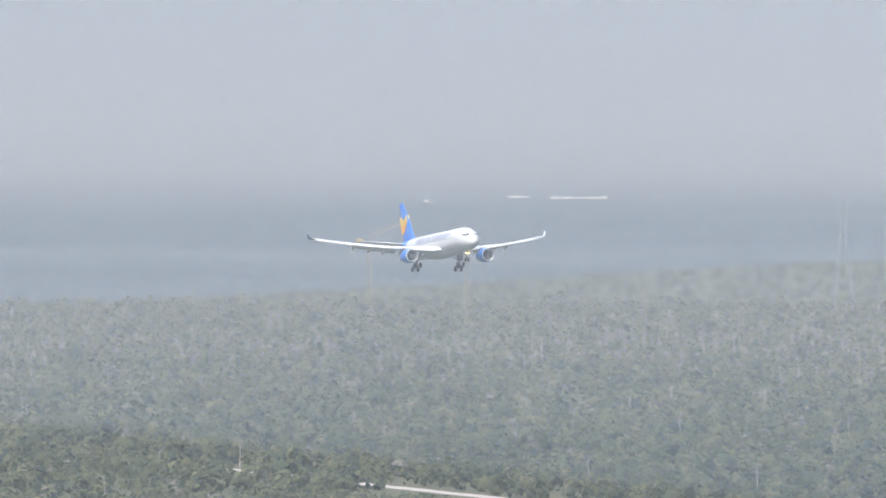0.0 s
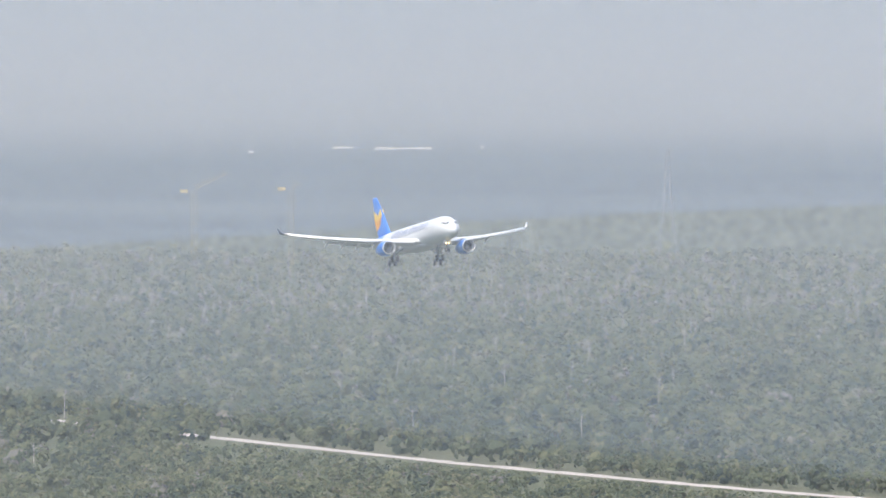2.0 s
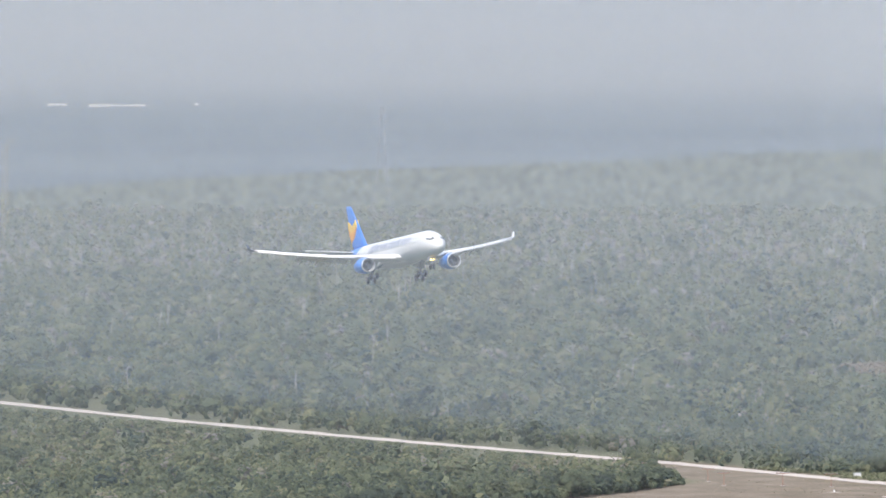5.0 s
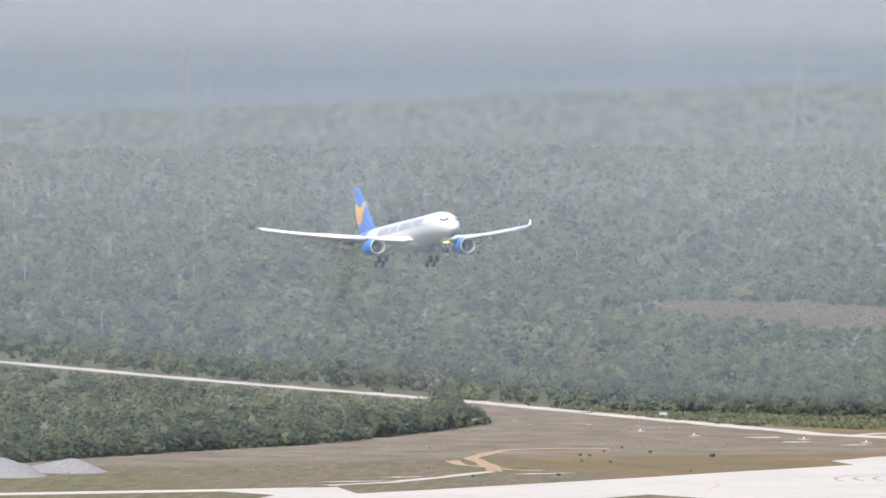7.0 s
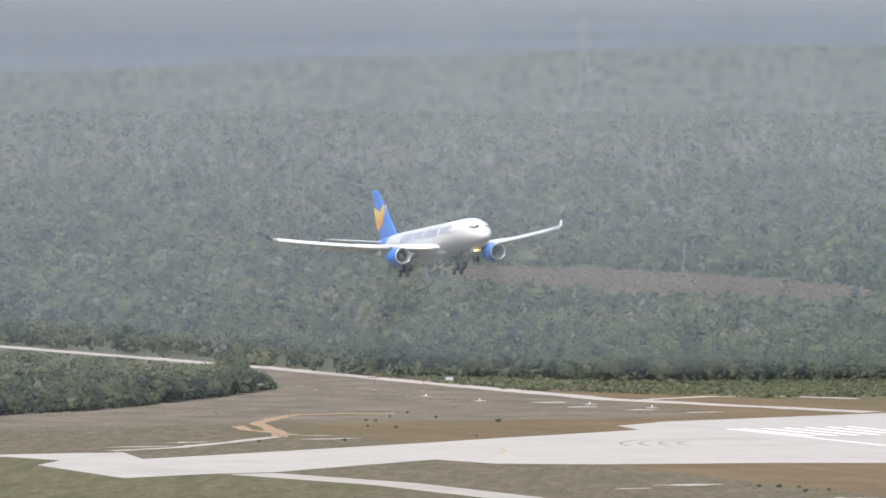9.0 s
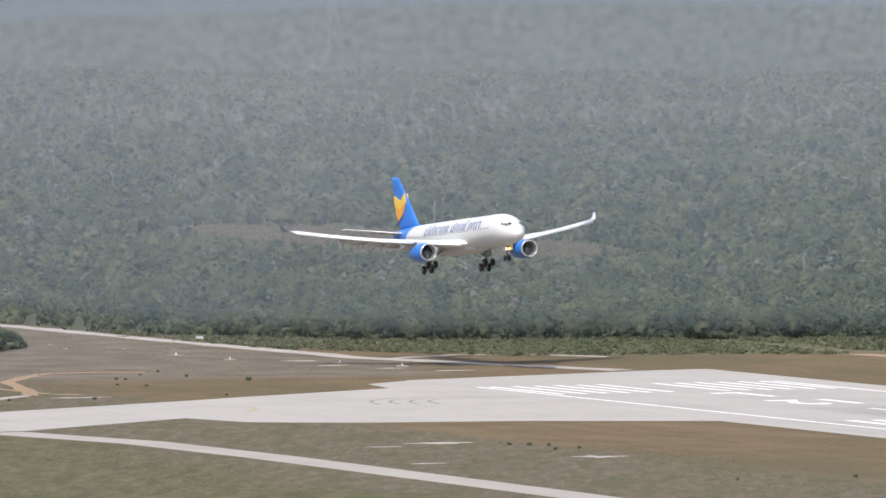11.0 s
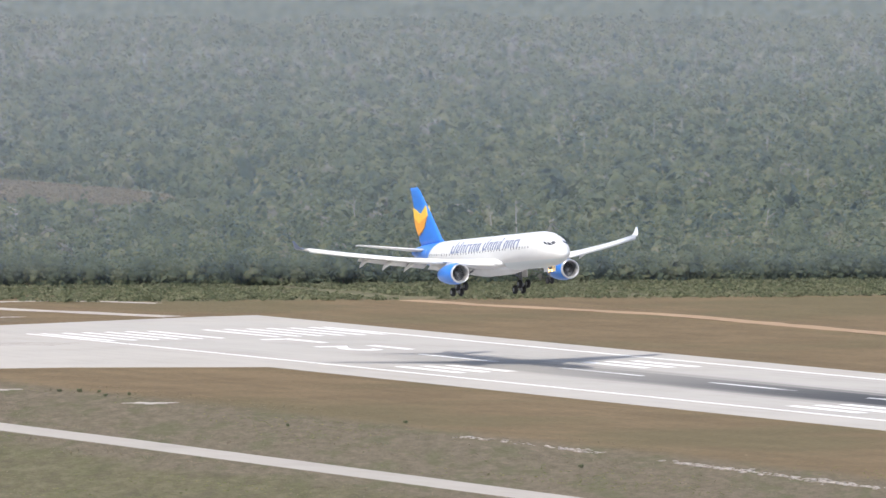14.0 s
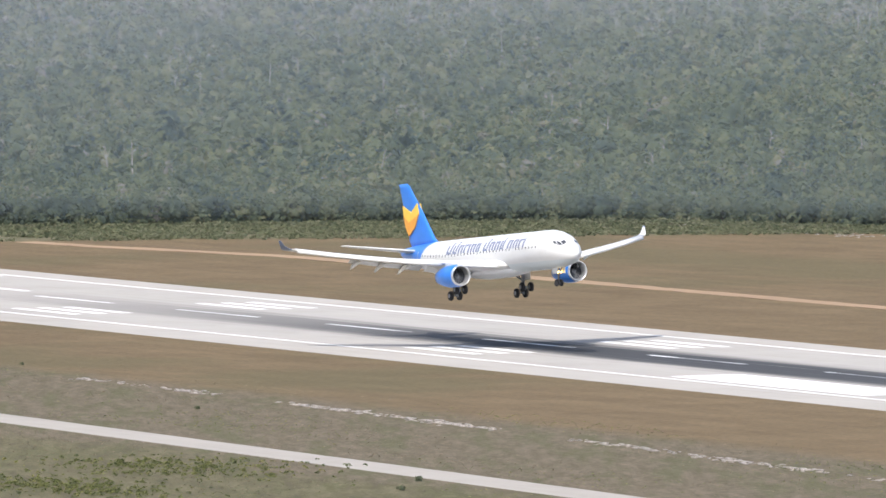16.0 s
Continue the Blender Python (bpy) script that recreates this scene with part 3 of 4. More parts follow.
def build_woods():
    for d0, d1, sp, lobes, rad, tufts, tsize, seed, label in (
            (1650, 2330, 5.5, 11, 1.85, 14, 0.27, 11, "dense low green tropical scrub forest"),
            (2330, 2950, 7.2, 9, 2.35, 9, 0.34, 12, "dense low green scrub forest farther out"),
            (2950, 3900, 9.8, 6, 2.9, 5, 0.45, 13, "hazy grey-green scrub forest with bare pale trees"),
            (3900, 4940, 13.0, 5, 3.3, 3, 0.55, 14, "very hazy scrub forest near the horizon")):
        x, y, rng = scatter(d0, d1, sp, seed)
        n = len(x)
        wide = patches(x, y, 150.0, 3)
        near = patches(x, y, 38.0, 4)
        height = (3.5 if d0 < 2300 else 4.4) * np.exp(rng.normal(0, 0.24, n)).clip(0.5, 1.7) * (1 + 0.14 * near + 0.08 * wide)
        tall = rng.random(n) < 0.07 + 0.05 * near
        height[tall] *= rng.uniform(1.15, 1.5, int(tall.sum()))
        radius = rad * np.exp(rng.normal(0, 0.32, n)).clip(0.5, 2.1)
        radius[tall] *= 1.25
        tint = 0.46 + rng.normal(0, 0.19, n) + 0.09 * near + 0.06 * wide
        tint[tall] -= 0.12
        tint[rng.random(n) < 0.05] += 0.3
        d = np.hypot(x, y)
        bare = rng.random(n) < 0.26 * np.exp(-((d - 3950 - 90 * wide) / 170) ** 2) + 0.005 * (d > 2300)
        bare &= ~tall
        # leaf tint paler with distance, haze painted into the colour
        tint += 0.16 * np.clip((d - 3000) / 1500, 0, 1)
        tint[bare] = rng.uniform(0.95, 1.25, int(bare.sum()))
        if d0 < 2900:  # open low scrub south of the track
            lane = np.interp(-x, [1700, 1979, 2100, 2236, 2600], [800, 796, 785, 778, 779])
            k = (y < lane) & (x < -1925) & (x > -2362)
            height[k] = np.minimum(height[k] * 0.7, 0.3 + 0.078 * (lane - y - 6).clip(0, 99)[k])
            tint[k] += 0.06
        reeds = ((x + 2335) / 135) ** 2 + ((y - 1035) / 52) ** 2 < 1
        height[reeds] *= 0.36
        radius = np.minimum(radius, 0.2 + 0.55 * height)
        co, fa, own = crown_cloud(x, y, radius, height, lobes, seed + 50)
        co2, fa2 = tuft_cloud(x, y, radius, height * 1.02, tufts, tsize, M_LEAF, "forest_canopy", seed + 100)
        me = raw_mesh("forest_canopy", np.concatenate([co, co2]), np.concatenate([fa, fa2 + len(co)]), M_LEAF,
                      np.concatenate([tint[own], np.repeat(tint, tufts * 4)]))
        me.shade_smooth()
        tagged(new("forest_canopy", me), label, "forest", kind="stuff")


def build_shrubs():
    rng = np.random.default_rng(5)
    # shrub belt before the forest edge
    n = 8000
    y = rng.uniform(800, 1120, n)
    x = np.interp(y, EDGE_Y, EDGE_X) + rng.uniform(0, 1, n) ** 1.25 * 82 - 8
    k = sector(x, y) & (np.abs(y - 895) > 4)
    x, y = x[k], y[k]
    co, fa = tuft_cloud(x, y, rng.uniform(0.5, 1.3, len(x)), rng.uniform(0.25, 0.85, len(x)), 9, 0.32, M_SHRUB, "shrubs", 6, 0.0)
    tagged(new("shrub_belt", raw_mesh("shrub_belt", co, fa, M_SHRUB, np.repeat(rng.normal(0.5, 0.25, len(x)), 36))), "low bright green shrubs before the forest edge", "shrubs", kind="stuff")
    # reed clearing
    o = []
    for i in range(60):
        a = 2 * math.pi * i / 60
        k = rng.uniform(0.9, 1.0)
        px = -2410 + 127 * k * math.cos(a)
        o.append((px, 1068 + 37 * k * math.sin(a) - (px + 2410) * 0.05))
    tagged(new("reed_bed", slab("reed_bed", o, -0.2, 0.05, M_REEDBED)), "brown dry ground under the reeds", "ground", kind="structure")
    n = 5200
    a, r = rng.uniform(0, 2 * math.pi, n), np.sqrt(rng.random(n))
    x = -2410 + 124 * r * np.cos(a)
    y = 1068 + 35 * r * np.sin(a) - (x + 2410) * 0.05
    co, fa = tuft_cloud(x, y, rng.uniform(1, 2, n), rng.uniform(0.5, 1.0, n), 9, 0.4, M_REED, "reeds", 7, 0.0)
    tagged(new("reed_clearing", raw_mesh("reed_clearing", co, fa, M_REED)), "dry brown reed clearing inside the forest", "reeds", kind="stuff")


def build_setting():
    build_ground()
    build_backdrop()
    build_haze()
    build_edge_haze()
    build_runway()
    build_roads()
    build_woods()
    build_shrubs()


build_setting()


# ---- the airliner: origin at the nose, x forward, y to its left, z up ----
FUSE = [  # station behind the nose, half width, half height, height of the axis
    (0.7, 0.05, 0.05, -0.98), (0.9, 0.52, 0.5, -0.96), (1.45, 1.04, 1.0, -0.86), (2.3, 1.55, 1.48, -0.68), (3.4, 2.02, 1.95, -0.46),
    (4.8, 2.42, 2.38, -0.24), (6.4, 2.69, 2.67, -0.08), (8.2, 2.82, 2.81, -0.01), (10.0, 2.82, 2.82, 0.0), (14.0, 2.82, 2.82, 0.0), (24.0, 2.82, 2.82, 0.0), (34.0, 2.82, 2.82, 0.0),
    (38.5, 2.82, 2.82, 0.0), (42.0, 2.72, 2.68, 0.13), (45.5, 2.46, 2.4, 0.38), (49.0, 2.02, 1.98, 0.72), (52.5, 1.42, 1.46, 1.08), (55.5, 0.85, 0.95, 1.35), (57.4, 0.4, 0.5, 1.5), (57.9, 0.12, 0.16, 1.52)]


def fuse_at(s):
    st = [a[0] for a in FUSE]
    return [float(np.interp(s, st, [a[k] for a in FUSE])) for k in (1, 2, 3)]


def livery():
    """White paint, with a blue tail whose edge sweeps down and forward."""
    m = Nodes("white_and_blue_livery", 0.3, spec=0.5)
    x, y, z = m.xyz(m.obj())
    line = m.math("ADD", x, m.math("MULTIPLY", z, -0.9))
    k = m.step(line, -47.4, -47.7)
    dirt = m.noise(m.scaled(m.obj(), (0.25, 1, 1)), 1.2, 5)
    white = m.ramp(dirt, [(0.3, (0.63, 0.63, 0.625)), (0.7, (0.69, 0.69, 0.685))])
    belly = m.step(z, -1.55, -1.75)
    white = m.mix(belly, white, (0.56, 0.61, 0.63))
    m.color(m.mix(k, white, (0.035, 0.20, 0.66)))
    return m.mat


def foil(chord, x_le, y, z, thick, n=10, vertical=False):
    """A closed airfoil ring; x_le is the leading edge."""
    pts = []
    for i in range(2 * n):
        t = math.pi * i / n
        u = 0.5 * (1 - math.cos(t)) if i <= n else 0.5 * (1 - math.cos(2 * math.pi - t))
        h = thick * chord * (1.48 * math.sqrt(max(u, 0)) - 0.63 * u - 1.76 * u ** 2 + 1.42 * u ** 3 - 0.51 * u ** 4) * 2.1
        s = 1 if i <= n else -0.8
        pts.append((x_le - u * chord, y + s * h, z) if vertical else (x_le - u * chord, y, z + s * h))
    return pts


WING = [  # y, leading edge x, chord, z, thickness
    (1.8, -18.2, 13.0, -1.75, 0.075), (2.9, -19.2, 11.8, -1.65, 0.07), (9.4, -23.2, 7.9, -0.95, 0.06), (16.0, -27.3, 6.0, -0.1, 0.055),
    (23.0, -31.6, 4.3, 1.1, 0.05), (28.6, -35.0, 2.9, 2.2, 0.05)]


def build_wing(side, parent):
    rings = [foil(c, x, side * y, z, t) for y, x, c, z, t in WING]
    v, f = loft(rings)
    wing = part("wing", mesh_of("wing", v, f, M_WHITE, True), parent, "long swept white wing with extended flaps")
    # winglet, canted outwards
    rings = [foil(c, x, side * y, z, 0.045) for y, x, c, z in ((28.6, -35.0, 2.9, 2.2), (29.0, -35.5, 2.4, 2.4), (29.25, -36.0, 1.6, 2.75), (29.55, -36.8, 0.7, 3.6))]
    v, f = loft(rings)
    part("winglet", mesh_of("winglet", v, f, M_SLATE if side < 0 else M_WHITE, True), wing, "upturned winglet")
    if side > 0:
        v, f = loft([foil(c * 1.02, x + 0.01, side * y, z, 0.06) for y, x, c, z in ((29.37, -36.3, 1.25, 3.03), (29.56, -36.8, 0.7, 3.62))])
        part("winglet_tip", mesh_of("winglet_tip", v, f, M_BLUE, True), wing, "blue winglet tip")
    # flaps, drooped behind the trailing edge
    for y0, y1 in ((3.2, 9.0), (9.7, 19.6)):
        rings = []
        for y in (y0, (y0 + y1) / 2, y1):
            ys = [w[0] for w in WING]
            x, c, z = (float(np.interp(y, ys, [w[k] for w in WING])) for k in (1, 2, 3))
            fc = c * 0.2
            te = x - c
            ring = foil(fc, 0, side * y, 0, 0.07)
            a = radians(24)
            rings.append([(te + 0.1 + p[0] * math.cos(a) + (p[2]) * 0.3, p[1], z - 0.12 + p[0] * math.sin(a) + p[2]) for p in ring])
        v, f = loft(rings)
        part("flap", mesh_of("flap", v, f, M_GREYPAINT, True), wing, "light grey lowered flap")
    # slat along the leading edge
    for y0, y1 in ((3.4, 8.4), (10.4, 28.0)):
        rings = []
        for y in np.linspace(y0, y1, 5):
            ys = [w[0] for w in WING]
            x, c, z = (float(np.interp(y, ys, [w[k] for w in WING])) for k in (1, 2, 3))
            rings.append([(x + 0.45, side * y, z - 0.42), (x + 0.2, side * y, z - 0.05), (x - 0.4, side * y, z + 0.2), (x - 0.75, side * y, z + 0.3), (x - 0.35, side * y, z - 0.05), (x + 0.1, side * y, z - 0.45)])
        v, f = loft(rings)
        part("slat", mesh_of("slat", v, f, M_WHITE, True), wing)
    for y in (6.3, 12.4, 15.6, 18.9):
        ys = [w[0] for w in WING]
        x, c, z = (float(np.interp(y, ys, [w[k] for w in WING])) for k in (1, 2, 3))
        te = x - c
        rings = []
        for s, r, dz in ((2.4, 0.05, -0.3), (1.6, 0.2, -0.4), (0.2, 0.28, -0.55), (-1.0, 0.22, -0.95), (-1.9, 0.05, -1.4)):
            rings.append([(te + s, side * y + r * math.cos(2 * math.pi * i / 8), z + dz + 1.3 * r * math.sin(2 * math.pi * i / 8)) for i in range(8)])
        v, f = loft(rings)
        part("flap_fairing", mesh_of("flap_fairing", v, f, M_WHITE, True), wing)


def turned(profile, cx, cy, cz, n=28):
    """A skin of revolution about an axis along x."""
    return [[(cx + x, cy + r * math.cos(2 * math.pi * i / n), cz + r * math.sin(2 * math.pi * i / n)) for i in range(n)] for x, r in profile]


def build_engine(side, parent):
    cy, cz, cx = side * 9.4, -2.92, -19.2
    v, f = loft(turned([(-0.42, 1.52), (-1.0, 1.6), (-2.2, 1.66), (-3.6, 1.6), (-5.2, 1.36), (-6.6, 1.05), (-6.6, 0.9)], cx, cy, cz), cap=False)
    eng = part("engine", mesh_of("engine", v, f, M_BLUE, True), parent, "bright blue engine nacelle under the wing")
    v, f = loft(turned([(-1.5, 1.2), (-0.8, 1.22), (-0.2, 1.27), (-0.04, 1.33), (0.0, 1.4), (-0.05, 1.46), (-0.2, 1.5), (-0.42, 1.525)], cx, cy, cz), cap=False)
    part("intake_lip", mesh_of("intake_lip", v, f, M_METAL, True), eng, "bare metal intake lip")
    v, f = loft(turned([(-1.5, 1.22), (-1.52, 0.02)], cx, cy, cz), cap=True)
    part("fan", mesh_of("fan", v, f, M_DARK, True), eng, "dark fan disc")
    for i in range(18):
        a = 2 * math.pi * i / 18
        v = []
        for r, w in ((0.3, 0.1), (1.2, 0.17)):
            for s in (-1, 1):
                b = a + s * w / max(r, 0.4) * 0.4
                v.append((cx - 1.42 + s * 0.05, cy + r * math.cos(b), cz + r * math.sin(b)))
        part("fan_blade", mesh_of("fan_blade", v, [(0, 1, 3, 2)], M_GEAR), eng)
    v, f = loft(turned([(-0.95, 0.02), (-1.1, 0.16), (-1.35, 0.3), (-1.5, 0.36)], cx, cy, cz, 14))
    part("spinner", mesh_of("spinner", v, f, M_GEAR, True), eng, "grey fan spinner")
    v, f = loft(turned([(-6.0, 0.85), (-6.9, 0.72), (-7.6, 0.5), (-8.3, 0.1)], cx, cy, cz, 18))
    part("exhaust_cone", mesh_of("exhaust_cone", v, f, M_GEAR, True), eng, "dark metal exhaust cone")
    v, f = loft([[(cx + x, cy + s * w, z) for s, z in ((-1, z0), (1, z0), (1, z1), (-1, z1))] for x, w, z0, z1 in
                 ((-1.6, 0.05, cz + 1.4, cz + 1.75), (-3.0, 0.28, cz + 1.2, cz + 2.0), (-6.0, 0.3, cz + 0.8, cz + 2.15), (-9.5, 0.06, cz + 1.6, cz + 2.0))])
    part("pylon", mesh_of("pylon", v, f, M_WHITE), eng, "white engine pylon")


def wheel_mesh(r, w):
    prof = [(-w / 2, r * 0.35), (-w / 2, r * 0.8), (-w * 0.38, r * 0.95), (-w * 0.15, r), (w * 0.15, r), (w * 0.38, r * 0.95), (w / 2, r * 0.8), (w / 2, r * 0.35)]
    n = 18
    rings = [[(rr * math.cos(2 * math.pi * i / n), y, rr * math.sin(2 * math.pi * i / n)) for i in range(n)] for y, rr in prof]
    v, f = loft(rings)
    return mesh_of("wheel", v, f, M_TYRE, True)


def build_gear(parent):
    big, small = wheel_mesh(0.69, 0.5), wheel_mesh(0.52, 0.38)
    v, f = loft([[(0.3 * math.cos(2 * math.pi * i / 12), y, 0.3 * math.sin(2 * math.pi * i / 12)) for i in range(12)] for y in (-0.29, 0.29)])
    hub = mesh_of("hub", v, f, M_GEAR)
    for side in (-1, 1):
        x, y, z = -29.0, side * 5.34, -5.15
        v, f = [], []
        tube(v, f, (x, y, z), (x + 0.4, y - side * 0.3, -1.6), 0.21, 0.27, 12)
        tube(v, f, (x, y, z + 1.3), (x + 0.3, side * 2.7, -2.2), 0.12, 0.14)
        tube(v, f, (x, y, z + 0.9), (x - 2.4, y - side * 0.3, -1.6), 0.1, 0.1)
        gear = part("main_landing_gear", mesh_of("main_landing_gear", v, f, M_GEAR, True), parent, "grey four-wheel main landing gear, lowered")
        # bogie beam, hanging with the rear wheels low
        v, f = [], []
        ti = radians(24)
        fx, fz = 1.0 * math.cos(ti), 1.0 * math.sin(ti)
        tube(v, f, (x + fx, y, z + fz), (x - fx, y, z - fz), 0.17, 0.17, 10)
        part("bogie_beam", mesh_of("bogie_beam", v, f, M_GEAR, True), gear)
        for s in (-1, 1):
            for k in (-1, 1):
                w = part("wheel", big, gear, "black rubber wheel")
                w.location = (x + s * fx, y + k * 0.7, z + s * fz)
                h = part("hub", hub, gear)
                h.location = (x + s * fx, y + k * 0.7, z + s * fz)
        v, f = box(x - 1.0, x + 1.4, y + side * 0.42, y + side * 0.5, -3.7, -1.6)
        part("gear_door", mesh_of("gear_door", v, f, M_WHITE), gear, "white gear door")
    x, z = -6.9, -4.85
    v, f = [], []
    tube(v, f, (x, 0, z), (x - 0.2, 0, -2.2), 0.12, 0.17, 12)
    tube(v, f, (x, 0, z + 0.9), (x + 1.4, 0, -2.3), 0.08, 0.08)
    tube(v, f, (x, -0.35, z), (x, 0.35, z), 0.1, 0.1)
    nose = part("nose_landing_gear", mesh_of("nose_landing_gear", v, f, M_GEAR, True), parent, "grey nose landing gear with lit lamps")
    for k in (-1, 1):
        w = part("wheel", small, nose, "black rubber wheel")
        w.location = (x, k * 0.36, z)
        v, f = box(x - 0.6, x + 1.0, k * 0.62 - 0.03, k * 0.62 + 0.03, -3.5, -2.4)
        part("gear_door", mesh_of("gear_door", v, f, M_WHITE), nose, "white gear door")
        v, f = loft([[(x + 0.2 + 0.1 * j, k * 0.24 + 0.19 * math.cos(2 * math.pi * i / 12), -3.3 + 0.19 * math.sin(2 * math.pi * i / 12)) for i in range(12)] for j in range(2)])
        part("landing_lamp", mesh_of("landing_lamp", v, f, M_LAMP), nose, "lit amber landing lamp")


def skin(s, ang, out=0.02):
    """A point of the fuselage skin: s behind the nose, ang degrees up from its right side."""
    w, h, z = fuse_at(s)
    a = radians(ang)
    return (-s, -(w + out) * math.cos(a), z + (h + out) * math.sin(a))


def skin_patch(name, corners, mat, parent, out=0.025, mirror=False, n=6, label=""):
    """A plate bent over the skin between four (station, angle) corners."""
    (a, b, c, d) = corners
    v, f = [], []
    for i in range(n + 1):
        for j in range(n + 1):
            u, w = i / n, j / n
            s = (a[0] * (1 - u) + b[0] * u) * (1 - w) + (d[0] * (1 - u) + c[0] * u) * w
            g = (a[1] * (1 - u) + b[1] * u) * (1 - w) + (d[1] * (1 - u) + c[1] * u) * w
            p = skin(s, g, out)
            v.append((p[0], -p[1], p[2]) if mirror else p)
    for i in range(n):
        for j in range(n):
            k = i * (n + 1) + j
            f.append((k, k + 1, k + n + 2, k + n + 1))
    return part(name, mesh_of(name, v, f, mat, True), parent, label)


def build_airliner():
    plane = new("airliner")
    tagged(plane, "white twin-engine airliner with blue tail, landing gear down, over the runway", "airplane")
    n = 40
    rings = [[(-s, -w * math.cos(2 * math.pi * i / n), z + h * math.sin(2 * math.pi * i / n)) for i in range(n)] for s, w, h, z in FUSE]
    v, f = loft(rings)
    body = part("fuselage", mesh_of("fuselage", v, f, livery(), True), plane, "white fuselage with a blue tail end")
    # belly fairing between the wings
    rings = []
    for s, w, h, z in ((17.5, 0.4, 0.3, -2.5), (19.5, 2.3, 0.9, -2.2), (22.5, 3.0, 1.35, -2.05), (29.0, 3.1, 1.4, -2.05), (33.0, 2.6, 1.1, -2.0), (37.0, 0.6, 0.4, -2.3)):
        rings.append([(-s, w * math.cos(2 * math.pi * i / 20), z + h * math.sin(2 * math.pi * i / 20)) for i in range(20)])
    v, f = loft(rings)
    part("belly_fairing", mesh_of("belly_fairing", v, f, M_GREYPAINT, True), plane, "pale grey belly fairing")
    for side in (-1, 1):
        build_wing(side, plane)
        build_engine(side, plane)
        v, f = loft([foil(c, x, side * y, z, 0.05) for y, x, c, z in ((0.6, -49.3, 5.6, 1.5), (4.5, -52.4, 4.1, 2.15), (9.7, -56.4, 2.1, 3.0))])
        part("horizontal_stabilizer", mesh_of("horizontal_stabilizer", v, f, M_WHITE, True), plane, "white tailplane half")
    v, f = loft([foil(c, x, 0, z, t, vertical=True) for z, x, c, t in ((2.1, -44.2, 9.9, 0.045), (3.3, -46.4, 8.6, 0.045), (7.5, -50.2, 6.0, 0.045), (11.2, -53.9, 3.5, 0.045), (11.75, -54.8, 2.8, 0.03))])
    fin = part("tail_fin", mesh_of("tail_fin", v, f, M_BLUE, True), plane, "tall bright blue tail fin")
    # plain two-tone emblem on both sides of the fin
    for side in (-1, 1):
        for shape, mat, name in (([(-51.3, 8.7), (-53.4, 7.4), (-56.1, 8.5), (-55.9, 7.0), (-54.2, 6.0), (-50.9, 7.1)], M_YELLOW, "emblem_upper"),
                                 ([(-50.9, 7.1), (-54.2, 6.0), (-55.9, 7.0), (-55.5, 5.4), (-54.5, 4.0), (-52.3, 5.2)], M_ORANGE, "emblem_lower")):
            pts = [(x, side * 0.36, z) for x, z in shape] + [(x, side * 0.2, z) for x, z in shape]
            k = len(shape)
            fa = [tuple(range(k))] + [(i, (i + 1) % k, k + (i + 1) % k, k + i) for i in range(k)]
            part(name, mesh_of(name, pts, fa, mat), fin, "plain " + ("yellow" if mat == M_YELLOW else "orange") + " shape")
    # cockpit windows
    for mirror in (False, True):
        for c in (((2.45, 66), (3.05, 68), (3.2, 50), (2.5, 44)), ((2.55, 41), (3.3, 47), (3.9, 42), (3.15, 32)), ((3.25, 31), (4.0, 41), (4.6, 38), (4.1, 30))):
            skin_patch("cockpit_window", c, M_GLASS, plane, 0.02, mirror, 4, "dark cockpit glass")
        # passenger doors and window line
        for s in (5.6, 15.5, 36.5, 48.2):
            skin_patch("door_outline", ((s, -14), (s + 0.12, -14), (s + 0.12, 26), (s, 26)), M_GREYPAINT, plane, 0.015, mirror, 4)
        s = 8.2
        while s < 46:
            if not 14.6 < s < 16.6:
                skin_patch("cabin_window", ((s, 6), (s + 0.24, 6), (s + 0.24, 12.5), (s, 12.5)), M_GLASS, plane, 0.012, mirror, 1)
            s += 1.05
        # the airline's name as plain strokes
        x = 12.2
        for w, hi in NAME_BARS:
            if w > 0:
                lo = 12
                for s0, s1, g0, g1 in ((0, 0.5, lo, hi), (w - 0.5, w, lo, min(hi, 40)), (0.5, w - 0.5, 34, 40) if hi < 45 else (0.5, w - 0.5, lo, lo + 7)):
                    skin_patch("name_stroke", ((x + s0, g0), (x + s1, g0), (x + s1 - 0.12, g1), (x + s0 - 0.12, g1)), M_LETTER, plane, 0.018, mirror, 3)
            x += abs(w) + 0.38
    build_gear(plane)
    return plane


NAME_BARS = [(1.9, 40), (1.4, 40), (1.4, 40), (-0.4, 0), (1.2, 54), (1.4, 40), (1.4, 40), (1.5, 54), (-0.5, 0),
             (1.2, 40), (1.4, 40), (1.9, 40), (1.4, 40), (1.4, 54), (1.6, 54)]
airliner = build_airliner()
airliner.scale = (1.056, 1.056, 1.056)

